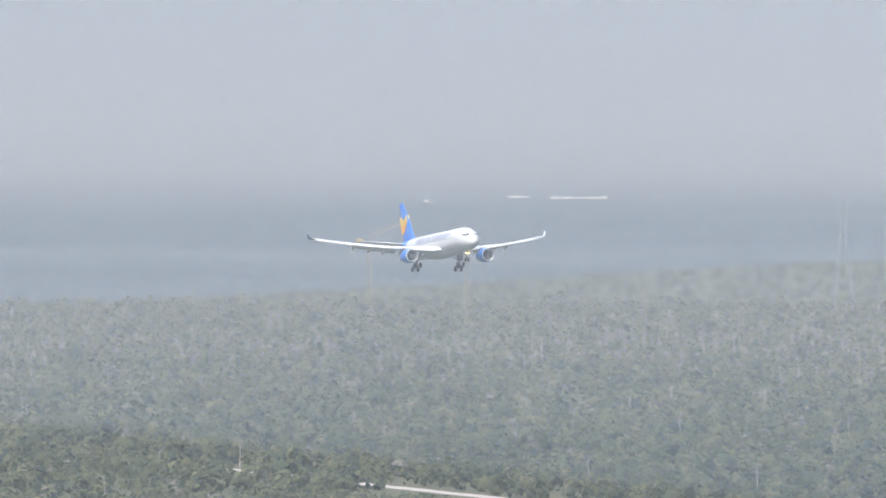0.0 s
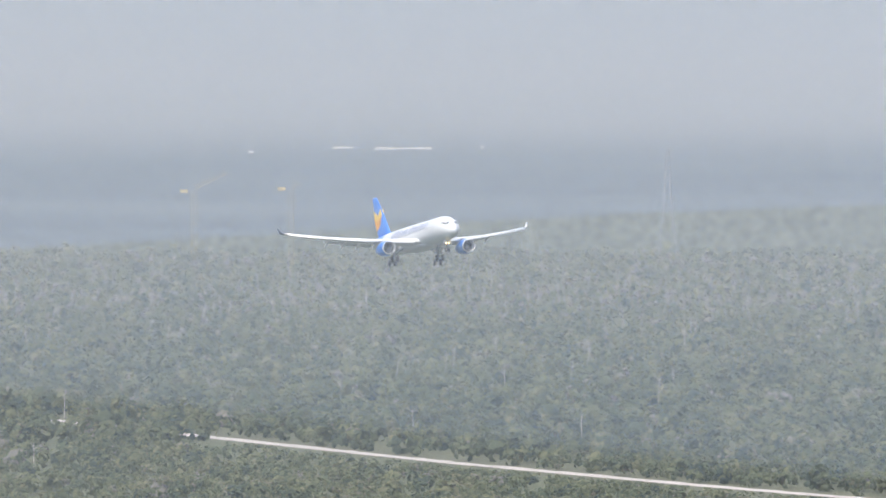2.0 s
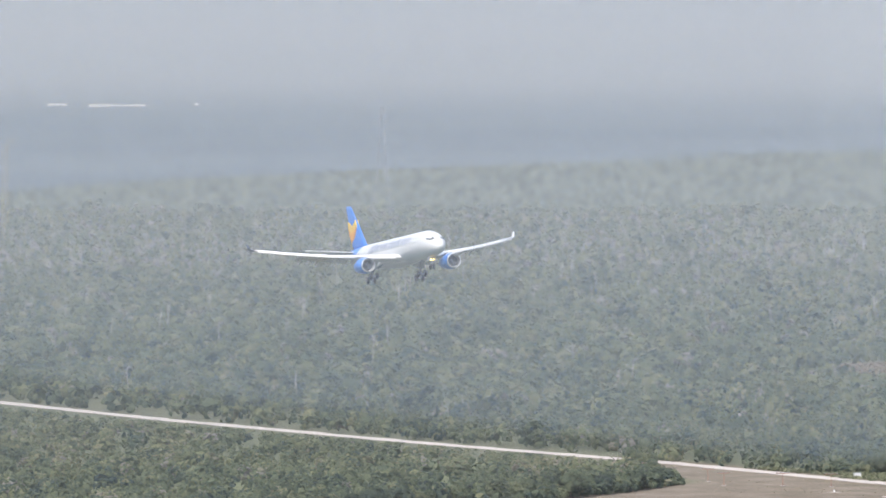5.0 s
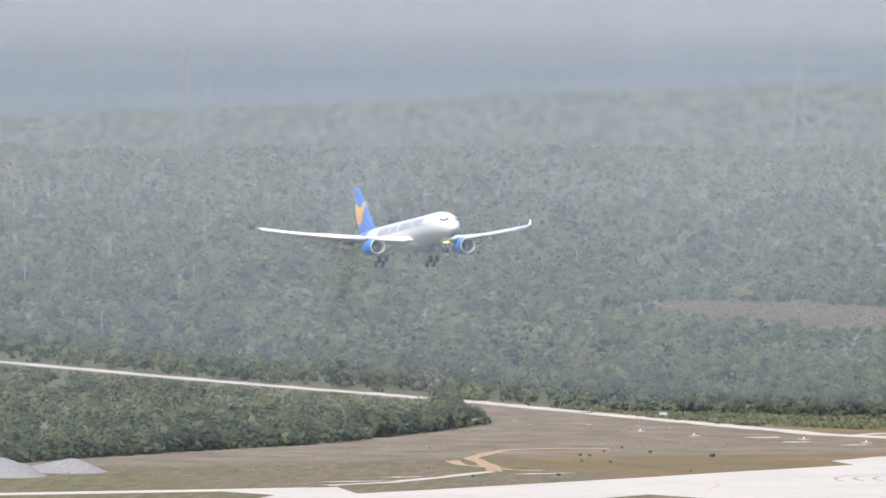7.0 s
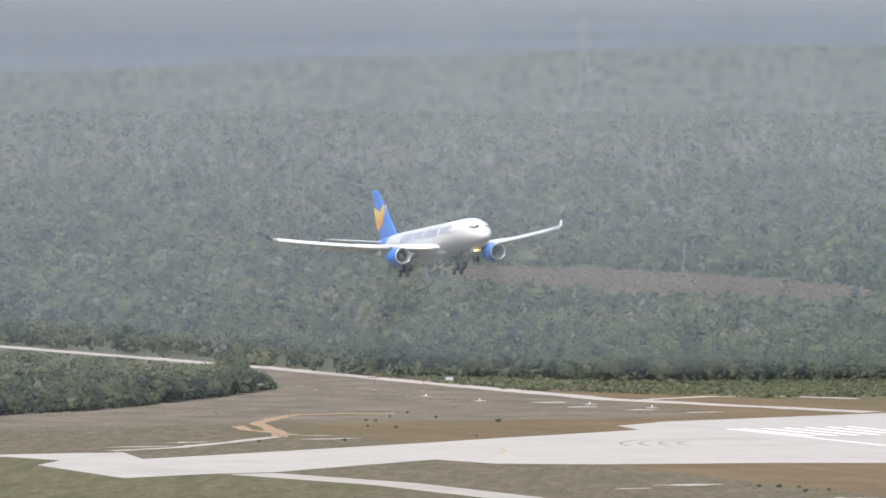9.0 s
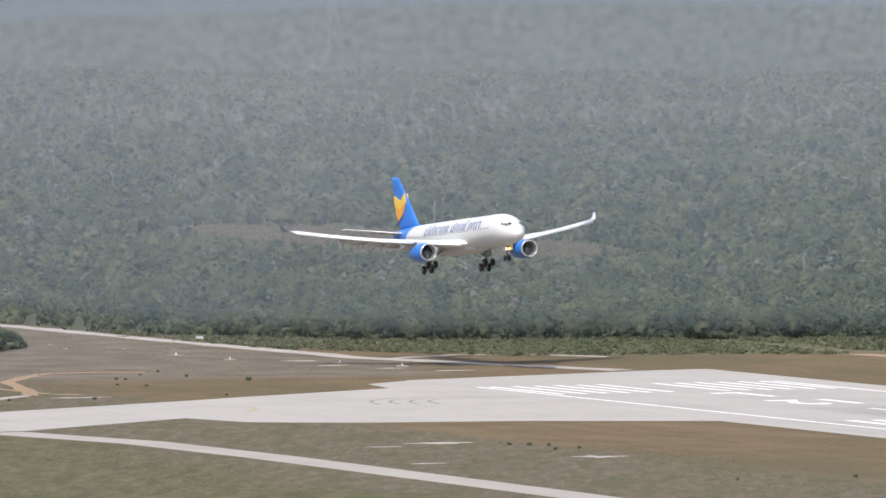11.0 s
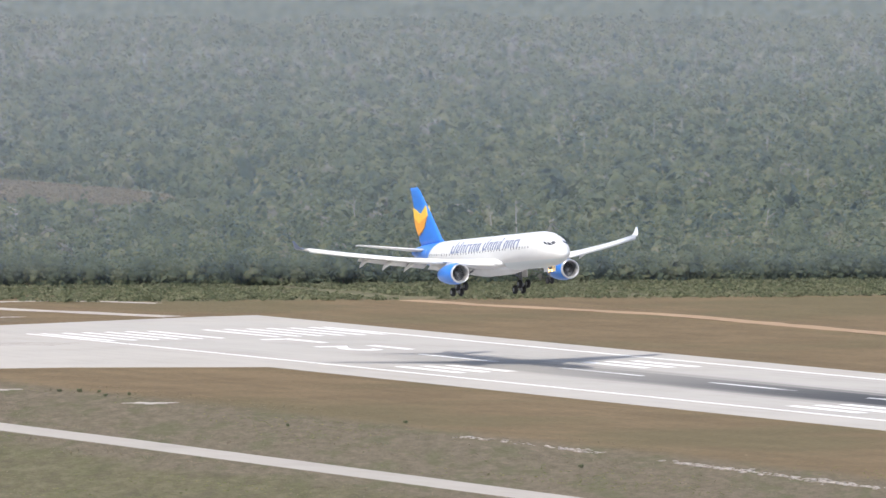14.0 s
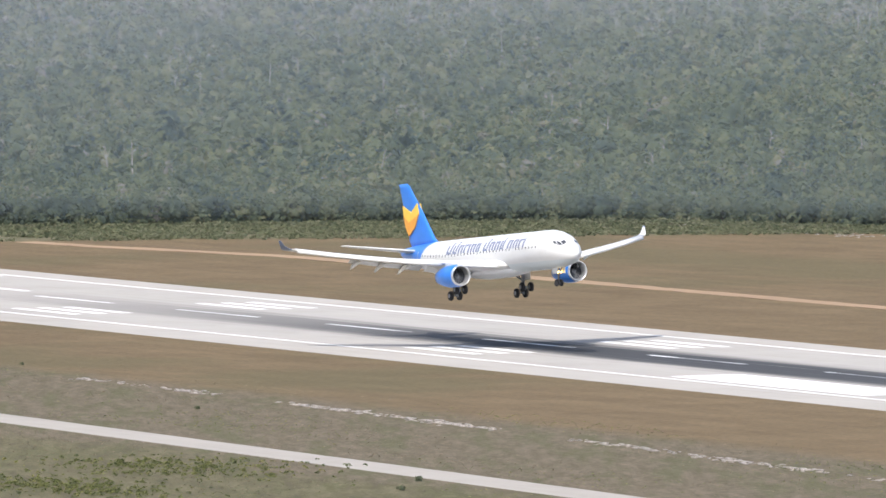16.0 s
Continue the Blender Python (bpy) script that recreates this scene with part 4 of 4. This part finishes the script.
FLIGHT = [  # seconds, nose x, y, z, pitch, roll
    (0.0, -2507.09, 831.41, 57.68, 4.5, 0.41), (0.5, -2474.16, 830.06, 55.85, 4.86, 0.75), (1.0, -2441.23, 828.81, 53.96, 5.32, 0.96), (1.5, -2408.2, 827.45, 52.13, 5.94, 0.99),
    (2.0, -2374.98, 826.1, 50.37, 6.51, 1.11), (2.5, -2341.65, 824.85, 48.65, 7.02, 1.27), (3.0, -2308.32, 823.5, 46.98, 7.3, 1.45), (5.5, -2140.36, 817.17, 38.91, 5.57, 2.43),
    (6.0, -2106.74, 815.88, 37.37, 5.74, 1.77), (6.5, -2073.27, 814.67, 35.87, 6.05, 0.87), (7.0, -2039.4, 813.45, 34.48, 6.38, 0.08), (7.5, -2004.93, 812.13, 33.14, 6.66, 0.43),
    (8.0, -1970.05, 810.91, 31.87, 6.67, 1.24), (8.5, -1934.78, 809.6, 30.68, 6.31, 1.64), (9.0, -1899.21, 808.38, 29.56, 6.02, 1.76), (11.5, -1720.11, 801.28, 25.36, 4.36, 1.27),
    (12.0, -1684.63, 799.82, 24.41, 4.06, 1.58), (12.5, -1649.69, 798.64, 23.41, 4.0, 2.4), (13.0, -1614.85, 797.37, 22.38, 4.32, 2.23), (13.5, -1580.11, 796.19, 21.39, 4.46, 1.39),
    (14.0, -1545.58, 794.92, 20.44, 4.4, 1.2), (14.5, -1510.84, 793.74, 19.34, 4.45, 1.55), (15.0, -1475.92, 792.56, 18.23, 4.38, 1.68), (15.5, -1440.9, 791.27, 17.28, 4.5, 1.17),
    (16.0, -1406.08, 790.09, 16.55, 4.85, 0.98)]


# ---- things on the field and at the forest edge ----
def tree_meshes():
    """A few trees to copy: a tapered trunk with limbs, and a ragged crown of boughs and tufts."""
    made = []
    for k in range(6):
        rnd = random.Random(40 + k)
        h = rnd.uniform(5.2, 7.4)
        r = h * rnd.uniform(0.40, 0.52)
        v, f = [], []
        tube(v, f, (0, 0, -0.1), (rnd.uniform(-0.2, 0.2), rnd.uniform(-0.2, 0.2), h * 0.5), 0.2, 0.11, 7)
        for i in range(5):
            a = 2 * math.pi * i / 5 + rnd.random()
            z0 = h * rnd.uniform(0.18, 0.42)
            tube(v, f, (0, 0, z0), (r * 0.6 * math.cos(a), r * 0.6 * math.sin(a), h * rnd.uniform(0.55, 0.75)), 0.1, 0.03, 5)
        trunk = mesh_of("trunk", v, f, M_BARK, True)
        one = np.zeros(1)
        co, fa, own = crown_cloud(one, one, np.array([r * 0.95]), np.array([h]), 46, 60 + k, 0.12)
        co2, fa2 = tuft_cloud(one, one, np.array([r]), np.array([h * 1.03]), 190, 0.3, M_LEAF, "crown", 80 + k, 0.0)
        crown = raw_mesh("crown", np.concatenate([co, co2]), np.concatenate([fa, fa2 + len(co)]), M_LEAF, (0.2, 0.4, 0.55, 0.68, 0.45, 0.33)[k])
        crown.shade_smooth()
        made.append((trunk, crown))
    return made


def build_trees():
    models = []
    for trunk, crown in tree_meshes():
        t = new("tree")
        part("trunk", trunk, t)
        part("crown", crown, t)
        tagged(t, "low broad green tree at the edge of the scrub forest", "tree", "trees along the forest edge")
        models.append(t)
    rng = np.random.default_rng(21)
    places = []
    for i in range(230):  # front rank of the wood north of the track
        y = 812 + (1085 - 812) * (i + rng.uniform(0, 0.8)) / 230
        places.append((float(np.interp(y, EDGE_Y, EDGE_X)) - rng.uniform(-1.5, 5.5), y, 0.62, 1.0))
    for i in range(60):   # rim of the block south of the track
        y = 600 + 178 * (i + rng.uniform(0, 0.8)) / 60
        places.append((float(np.interp(y, WEST_Y, WEST_X)) - rng.uniform(-1.0, 5.0), y, 0.5, 0.85))
    used = 0
    for x, y, lo, hi in places:
        s = rng.uniform(lo, hi)
        if y < 768 and y > 735:  # lower where the track shows behind
            s = min(s, max(0.3, 0.1 * (792 - y) / 6.3))
        m = pose(x, y, 0, 0, 0, rng.uniform(0, 360))
        k = int(rng.integers(len(models)))
        t = copy_thing(models[k], m) if used >= len(models) else models[used]
        t.matrix_basis = m
        t.scale = (s * rng.uniform(0.9, 1.2), s * rng.uniform(0.9, 1.2), s)
        used += 1


def bush_mesh(seed, mat):
    one = np.zeros(1)
    co, fa, own = crown_cloud(one, one, np.array([0.85]), np.array([1.0]), 14, seed, 0.0)
    co2, fa2 = tuft_cloud(one, one, np.array([0.9]), np.array([1.05]), 40, 0.17, mat, "bush", seed + 9, 0.0)
    me = raw_mesh("bush", np.concatenate([co, co2]), np.concatenate([fa, fa2 + len(co)]), mat)
    me.shade_smooth()
    return me


def build_undergrowth():
    """Thick low growth that closes the foot of the forest edge."""
    rng = np.random.default_rng(33)
    y = np.concatenate([rng.uniform(806, 1090, 1500), rng.uniform(590, 780, 600)])
    x = np.where(y > 800, np.interp(y, EDGE_Y, EDGE_X), np.interp(y, WEST_Y, WEST_X)) - rng.uniform(-2.5, 6.0, len(y))
    tint = rng.normal(0.4, 0.16, len(x))
    co, fa, own = crown_cloud(x, y, rng.uniform(1.0, 1.9, len(x)), rng.uniform(1.6, 3.2, len(x)), 6, 34, 0.0)
    co2, fa2 = tuft_cloud(x, y, rng.uniform(1.0, 1.9, len(x)), rng.uniform(1.2, 2.6, len(x)), 12, 0.24, M_LEAF, "undergrowth", 35, 0.0)
    me = raw_mesh("undergrowth", np.concatenate([co, co2]), np.concatenate([fa, fa2 + len(co)]), M_LEAF, np.concatenate([tint[own], np.repeat(tint, 48)]))
    me.shade_smooth()
    tagged(new("undergrowth", me), "thick green undergrowth at the foot of the trees", "undergrowth", kind="stuff")


def build_bushes():
    rng = random.Random(8)
    meshes = [bush_mesh(31 + i, M_LEAF) for i in range(3)]
    for x, y in ((-1761, 726), (-1759, 727), (-1741, 718), (-1735, 721), (-1785, 744), (-1774, 736), (-1767, 742), (-1748, 746), (-1699, 721), (-1693, 694),
                 (-1695, 679), (-1529, 697), (-1527, 699.5), (-1525, 702), (-1514, 698), (-1516, 703), (-1425, 706), (-1426, 687), (-1167, 633), (-1153, 623), (-1314, 678)):
        b = tagged(new("bush", rng.choice(meshes)), "small dark green bush alone in the dry grass", "bush", "bushes on the field")
        b.location = (x, y, 0)
        s = rng.uniform(0.32, 0.6) * (1.35 if x > -1200 or x == -1748 else 1.0)
        b.scale = (s, s, s * 1.15)


def build_masts():
    """Approach light masts before the runway end."""
    v, f = [], []
    tube(v, f, (0, 0, -0.2), (0, 0, 2.4), 0.06, 0.05)
    pole = mesh_of("pole", v, f, M_MAST)
    v, f = [], []
    tube(v, f, (0, -1.3, 2.4), (0, 1.3, 2.4), 0.05, 0.05)
    bar = mesh_of("cross_bar", v, f, M_MAST)
    v, f = [], []
    tube(v, f, (0.12, 0, 0), (-0.14, 0, 0), 0.07, 0.12, 10)
    lamp = mesh_of("lamp_head", v, f, M_STEEL)
    v, f = box(-0.35, 0.35, -0.35, 0.35, -0.2, 0.12)
    foot = mesh_of("footing", v, f, M_TRACK)
    first = None
    for x, y in ((-1901, 770), (-1883, 766), (-1878, 776), (-1871, 783), (-1932, 770)):
        if first is None:
            first = new("approach_light_mast")
            tagged(first, "thin rusty approach light mast with a cross bar", "light mast", "approach light masts")
            part("pole", pole, first)
            part("cross_bar", bar, first)
            part("footing", foot, first)
            for k in (-1.2, -0.4, 0.4, 1.2):
                part("lamp_head", lamp, first).location = (0, k, 2.52)
            first.matrix_basis = pose(x, y, 0)
        else:
            copy_thing(first, pose(x, y, 0))
    # low light units on concrete feet
    v, f = box(-0.9, 0.9, -0.9, 0.9, -0.1, 0.14)
    base = mesh_of("concrete_base", v, f, M_TRACK)
    v, f = [], []
    tube(v, f, (0, 0, 0.1), (0, 0, 0.5), 0.13, 0.1, 10)
    head = mesh_of("light_head", v, f, M_PAINT)
    first = None
    for x, y in ((-1848, 774), (-1827, 776), (-1806, 789), (-1789, 794)):
        if first is None:
            first = new("ground_light")
            tagged(first, "low white ground light on a pale concrete base", "ground light", "ground lights")
            part("concrete_base", base, first)
            part("light_head", head, first)
            first.matrix_basis = pose(x, y, 0)
        else:
            copy_thing(first, pose(x, y, 0))
    cab = new("equipment_cabinet")
    tagged(cab, "small white metal cabinet beside the limestone track", "cabinet")
    v, f = box(-0.7, 0.7, -1.1, 1.1, 0.15, 1.7)
    part("body", mesh_of("body", v, f, M_WHITE), cab)
    v, f = box(-0.85, 0.85, -1.25, 1.25, 1.7, 1.82)
    part("roof", mesh_of("roof", v, f, M_STEEL), cab)
    v, f = box(-0.8, 0.8, -1.2, 1.2, -0.1, 0.15)
    part("plinth", mesh_of("plinth", v, f, M_TRACK), cab)
    v, f = box(0.7, 0.74, -0.95, -0.05, 0.3, 1.6)
    part("cabinet_door", mesh_of("cabinet_door", v, f, M_GREYPAINT), cab)
    cab.location = (-1907, 803.5, 0)
    cab.scale = (0.6, 0.6, 0.55)


def heap(name, x, y, rx, ry, h, mat, label, category, seed):
    """A soft uneven mound."""
    n = 26
    v, f = [], []
    for j in range(n + 1):
        for i in range(n + 1):
            u, w = 2 * i / n - 1, 2 * j / n - 1
            d = math.hypot(u, w)
            q = noise.noise(Vector((u * 1.7 + seed, w * 1.7, 0.3))) * 0.5
            z = h * max(0.0, 1 - d ** 1.6) * (1 + q) + 0.08 * noise.noise(Vector((u * 8, w * 8, seed))) - 0.1 * (d > 0.95)
            v.append((u * rx, w * ry, z - 0.03))
    for j in range(n):
        for i in range(n):
            k = j * (n + 1) + i
            f.append((k, k + 1, k + n + 2, k + n + 1))
    ob = tagged(new(name, mesh_of(name, v, f, mat, True)), label, category)
    ob.location = (x, y, 0)
    return ob


def pale_scrape(x, y, rx, ry, seed, mat=None):
    """A thin bare patch of pale stone."""
    rnd = random.Random(seed)
    n = 22
    o = []
    for i in range(n):
        a = 2 * math.pi * i / n
        k = rnd.uniform(0.25, 0.8)
        o.append((x + rx * k * math.cos(a), y + ry * k * math.sin(a)))
    tagged(new("bare_patch", slab("bare_patch", o, -0.1, 0.03, mat or M_TRACK)), "pale bare stony patch in the dry grass", "bare ground", kind="structure")


def build_stones():
    """Broken line of pale stones along the ditch, and rubble below the trees."""
    rng = np.random.default_rng(17)
    n = 1500
    x = rng.uniform(-1390, -1060, n)
    y = np.interp(x, [-1500, -1379, -1304, -1217, -1142, -1000], [697, 698, 695, 690, 685, 680]) + rng.normal(0, 0.9, n)
    k = np.sin(x / 7.0) + np.sin(x / 17.0 + 2) + rng.uniform(-1.2, 1.2, n) > 0.0
    x, y = x[k], y[k]
    x2 = rng.uniform(-1825, -1740, 160)
    y2 = 1042 + rng.normal(0, 3.0, 160)
    x, y = np.concatenate([x, x2]), np.concatenate([y, y2])
    s = rng.uniform(0.06, 0.3, len(x))
    corner = np.array([(a, b, c) for c in (-0.3, 0.6) for b in (-1, 1) for a in (-1, 1)], float)
    co = np.stack([x, y, np.zeros(len(x))], 1)[:, None] + corner[None] * s[:, None, None] * rng.uniform(0.6, 1.3, (len(x), 8, 3)) * np.array([1.6, 1.0, 0.6])
    fq = np.array([(0, 2, 3, 1), (4, 5, 7, 6), (0, 1, 5, 4), (2, 6, 7, 3), (0, 4, 6, 2), (1, 3, 7, 5)])
    fa = (np.arange(len(x))[:, None, None] * 8 + fq[None]).reshape(-1, 4)
    tagged(new("pale_stones", raw_mesh("pale_stones", co.reshape(-1, 3), fa, M_TRACK)), "scattered pale limestone rubble in the grass", "stones", kind="stuff")


def build_grass():
    """Tufts of weeds that break up the field."""
    rng = np.random.default_rng(23)

    def tufts(name, x, y, size, count, mat, label, seed):
        n = len(x)
        co, fa = tuft_cloud(x, y, size * 0.9, size, count, float(size.mean()) * 0.34, mat, name, seed, 0.0)
        tagged(new(name, raw_mesh(name, co, fa, mat, np.repeat(np.random.default_rng(seed).normal(0.5, 0.24, n), 4 * count))), label, "grass", kind="stuff")

    n = 30000
    x = rng.uniform(-1560, -1040, n)
    y = rng.uniform(545, 712, n)
    clump = np.sin(x / 19 + np.sin(y / 6.0) * 1.7) + np.sin(y / 7 + x / 41) + rng.normal(0, 0.8, n)
    road = np.interp(x, [-1598, -1560, -1400, -1180, -1050], [639, 648, 648, 641, 636])
    k = sector(x, y, 14.5, 33.0) & (np.abs(y - road) > 6.5) & (clump > 0.2)
    x, y = x[k], y[k]
    green = (np.sin(x / 23 + 1) + np.sin(y / 9 + x / 60) + rng.normal(0, 0.6, len(x)) > 0.7)
    tufts("weeds", x[~green], y[~green], rng.uniform(0.06, 0.22, int((~green).sum())), 6, M_WEED, "dry grey-brown weeds on the rough field", 71)
    tufts("green_weeds", x[green], y[green], rng.uniform(0.08, 0.24, int(green.sum())), 6, M_LUSH, "green weed tufts on the rough field", 72)
    # lush patch below the tower
    n = 900
    x = np.concatenate([rng.normal(-1178, 12, n // 2), rng.normal(-1204, 11, n // 2)])
    y = np.concatenate([rng.normal(589, 5, n // 2), rng.normal(617, 9, n // 2)])
    tufts("lush_weeds", x, y, rng.uniform(0.15, 0.5, n), 12, M_LUSH, "bright green leafy weeds in the foreground", 73)
    # rough land west of the turning pad
    n = 4500
    x = rng.uniform(-1900, -1690, n)
    y = rng.uniform(590, 800, n)
    edge = np.interp(y, WEST_Y, WEST_X)
    k = (x > edge + 2) & (y < 790) & (x < -1765 + (y < 700) * 60) & (rng.normal(0, 1, n) + np.sin(x / 9) + np.sin(y / 11) > 0.3)
    x, y = x[k], y[k]
    tufts("weeds", x, y, rng.uniform(0.08, 0.3, len(x)), 6, M_WEED, "dry weeds on the cleared land", 74)


def build_pylon(x, y, h, turn):
    """A lattice power pylon with three pairs of arms."""
    p = new("power_pylon")
    tagged(p, "tall grey lattice power pylon above the hazy forest", "power pylon", "power pylons")
    v, f = [], []
    levels = [(0.0, 5.0), (0.35, 2.6), (0.6, 1.5), (0.85, 1.1), (1.0, 0.5)]
    for (a, ra), (b, rb) in zip(levels, levels[1:]):
        for sx, sy in ((1, 1), (1, -1), (-1, -1), (-1, 1)):
            tube(v, f, (sx * ra, sy * ra, a * h), (sx * rb, sy * rb, b * h), 0.13, 0.12, 5)
            tube(v, f, (sx * ra, sy * ra, a * h), (sy * rb, -sx * rb, b * h), 0.07, 0.07, 4)
    part("lattice_tower", mesh_of("lattice_tower", v, f, M_STEEL), p)
    for z, w in ((0.62, 9.0), (0.77, 8.0), (0.92, 6.5)):
        v, f = [], []
        for s in (-1, 1):
            tube(v, f, (0, 0, z * h + 1.6), (0, s * w, z * h), 0.12, 0.08, 5)
            tube(v, f, (0, 0, z * h), (0, s * w, z * h), 0.12, 0.08, 5)
        part("cross_arm", mesh_of("cross_arm", v, f, M_STEEL), p)
        for s in (-1, 1):
            v, f = [], []
            tube(v, f, (0, s * w, z * h), (0, s * w, z * h - 2.0), 0.2, 0.2, 6)
            part("insulator", mesh_of("insulator", v, f, M_STEEL), p)
    p.matrix_basis = pose(x, y, 0, 0, 0, turn)


def build_crane(az, d, h, jib, turn):
    a = radians(az)
    c = new("tower_crane")
    tagged(c, "yellow tower crane faint in the haze", "crane", "tower cranes")
    v, f = [], []
    for sx, sy in ((1, 1), (1, -1), (-1, -1), (-1, 1)):
        tube(v, f, (sx, sy, 0), (sx, sy, h), 0.07, 0.07, 5)
        for i in range(8):
            tube(v, f, (sx, sy, h * i / 8), (sy, -sx, h * (i + 1) / 8), 0.05, 0.05, 4)
    part("mast", mesh_of("mast", v, f, M_CRANE), c)
    v, f = [], []
    for s in (-1, 1):
        tube(v, f, (0, s, h), (jib, s, h + jib * 0.5), 0.14, 0.1, 5)
    tube(v, f, (0, 0, h + 2), (jib, 0, h + jib * 0.5 + 0.4), 0.14, 0.1, 5)
    part("jib", mesh_of("jib", v, f, M_CRANE), c)
    v, f = box(-6, -2.5, -0.7, 0.7, h - 1.2, h + 0.3)
    part("counterweight", mesh_of("counterweight", v, f, M_CRANE), c)
    c.matrix_basis = pose(-d * math.cos(a), d * math.sin(a), 0, 0, 0, turn)


def build_far_things():
    for az, d, h in ((20.31, 4700, 51), (23.57, 4620, 50)):
        a = radians(az)
        build_pylon(-d * math.cos(a), d * math.sin(a), h, 80)
    build_crane(17.78, 4720, 33, 15, 70)
    build_crane(18.3, 4720, 34, 4, 70)
    # pale sand pits far out on the plain, glowing in place of sunlight
    back = bpy.data.objects["backdrop"]
    for a0, a1, z in ((18.52, 18.63, 50.0), (18.745, 19.05, 49.6), (18.07, 18.1, 48.0), (19.31, 19.33, 50.2)):
        v, f = [], []
        n = 10
        rnd = random.Random(int(a0 * 100))
        for i in range(n + 1):
            a = radians(a0 + (a1 - a0) * i / n)
            t = 0.55 + rnd.uniform(-0.25, 0.25)
            for zz in (z - t, z + t):
                v.append((-4950 * math.cos(a), 4950 * math.sin(a), zz))
            if i:
                f.append((2 * i - 2, 2 * i, 2 * i + 1, 2 * i - 1))
        part("sand_pit", mesh_of("sand_pit", v, f, M_SAND), back, "pale far sand pit")


def dead_trees():
    """Bare pale trees standing in the wood."""
    v, f = [], []
    rng = random.Random(77)
    for i in range(620):
        d = rng.gauss(3950, 260) if i % 4 else rng.uniform(2300, 4600)
        a = radians(rng.uniform(15.6, 31.4))
        x, y = -d * math.cos(a), d * math.sin(a)
        if not bool(woods_mask(np.array([x]), np.array([y]))[0]):
            continue
        h = rng.uniform(6.0, 9.0)
        lx, ly = rng.uniform(-0.8, 0.8), rng.uniform(-0.8, 0.8)
        tube(v, f, (x, y, 0), (x + lx, y + ly, h), 0.15, 0.06, 4, False)
        for k in range(6):
            z = h * rng.uniform(0.5, 0.92)
            b = rng.uniform(0, 6.28)
            w = rng.uniform(1.2, 2.6)
            tube(v, f, (x + lx * z / h, y + ly * z / h, z), (x + lx + w * math.cos(b), y + ly + w * math.sin(b), z + rng.uniform(0.6, 2.0)), 0.08, 0.03, 3, False)
    tagged(new("dead_trees", mesh_of("dead_trees", v, f, M_DEAD)), "bare pale dead trees among the scrub", "dead trees", kind="stuff")


M_MAST = plain("rusty_red_paint", (0.30, 0.15, 0.11), 0.7, 0, 0.2, 3.0)
M_WEED = leaf_material("dry_weeds", [(0.15, (0.17, 0.145, 0.1)), (0.5, (0.225, 0.19, 0.135)), (0.9, (0.33, 0.28, 0.21))])
M_LUSH = leaf_material("lush_weed_leaves", [(0.15, (0.135, 0.155, 0.07)), (0.5, (0.2, 0.22, 0.085)), (0.9, (0.32, 0.31, 0.12))])
M_CRANE = plain("yellow_crane_paint", (0.36, 0.28, 0.11), 0.6, 0, 0.1, 1.0)
M_SAND = glow("far_sand_glow", (0.6, 0.59, 0.55), 0.8)
M_DEAD = plain("bleached_dead_wood", (0.33, 0.315, 0.29), 0.9, 0, 0.2, 2.0)

build_masts()
build_bushes()
heap("gravel_mound", -1737, 606, 17, 9, 3.4, M_GRAVEL, "low grey gravel heap before the trees", "gravel heap", 1)
heap("gravel_mound", -1742, 622, 11, 7, 1.9, M_GRAVEL, "low grey gravel heap before the trees", "gravel heap", 5)
for i, (px, py, prx, pry) in enumerate(((-1817, 786, 5, 5), (-1798, 784, 3, 4), (-1783, 789, 2, 4), (-1770, 797, 2, 7), (-1702, 695, 3, 8), (-1689, 655, 2, 10), (-1540, 690, 5, 8),
                                        (-1533, 677, 1.5, 5), (-1493, 696, 5, 7), (-1486, 664, 2, 5), (-1700, 668, 2, 6))):
    pale_scrape(px, py, prx, pry, 90 + i)
build_undergrowth()
build_stones()
build_grass()
dead_trees()
build_far_things()
build_trees()


def motions():
    walk(airliner, [(t, pose(x, y, z, r, -p, -1.387 - 0.1458 * (t - 8))) for t, x, y, z, p, r in FLIGHT])


motions()
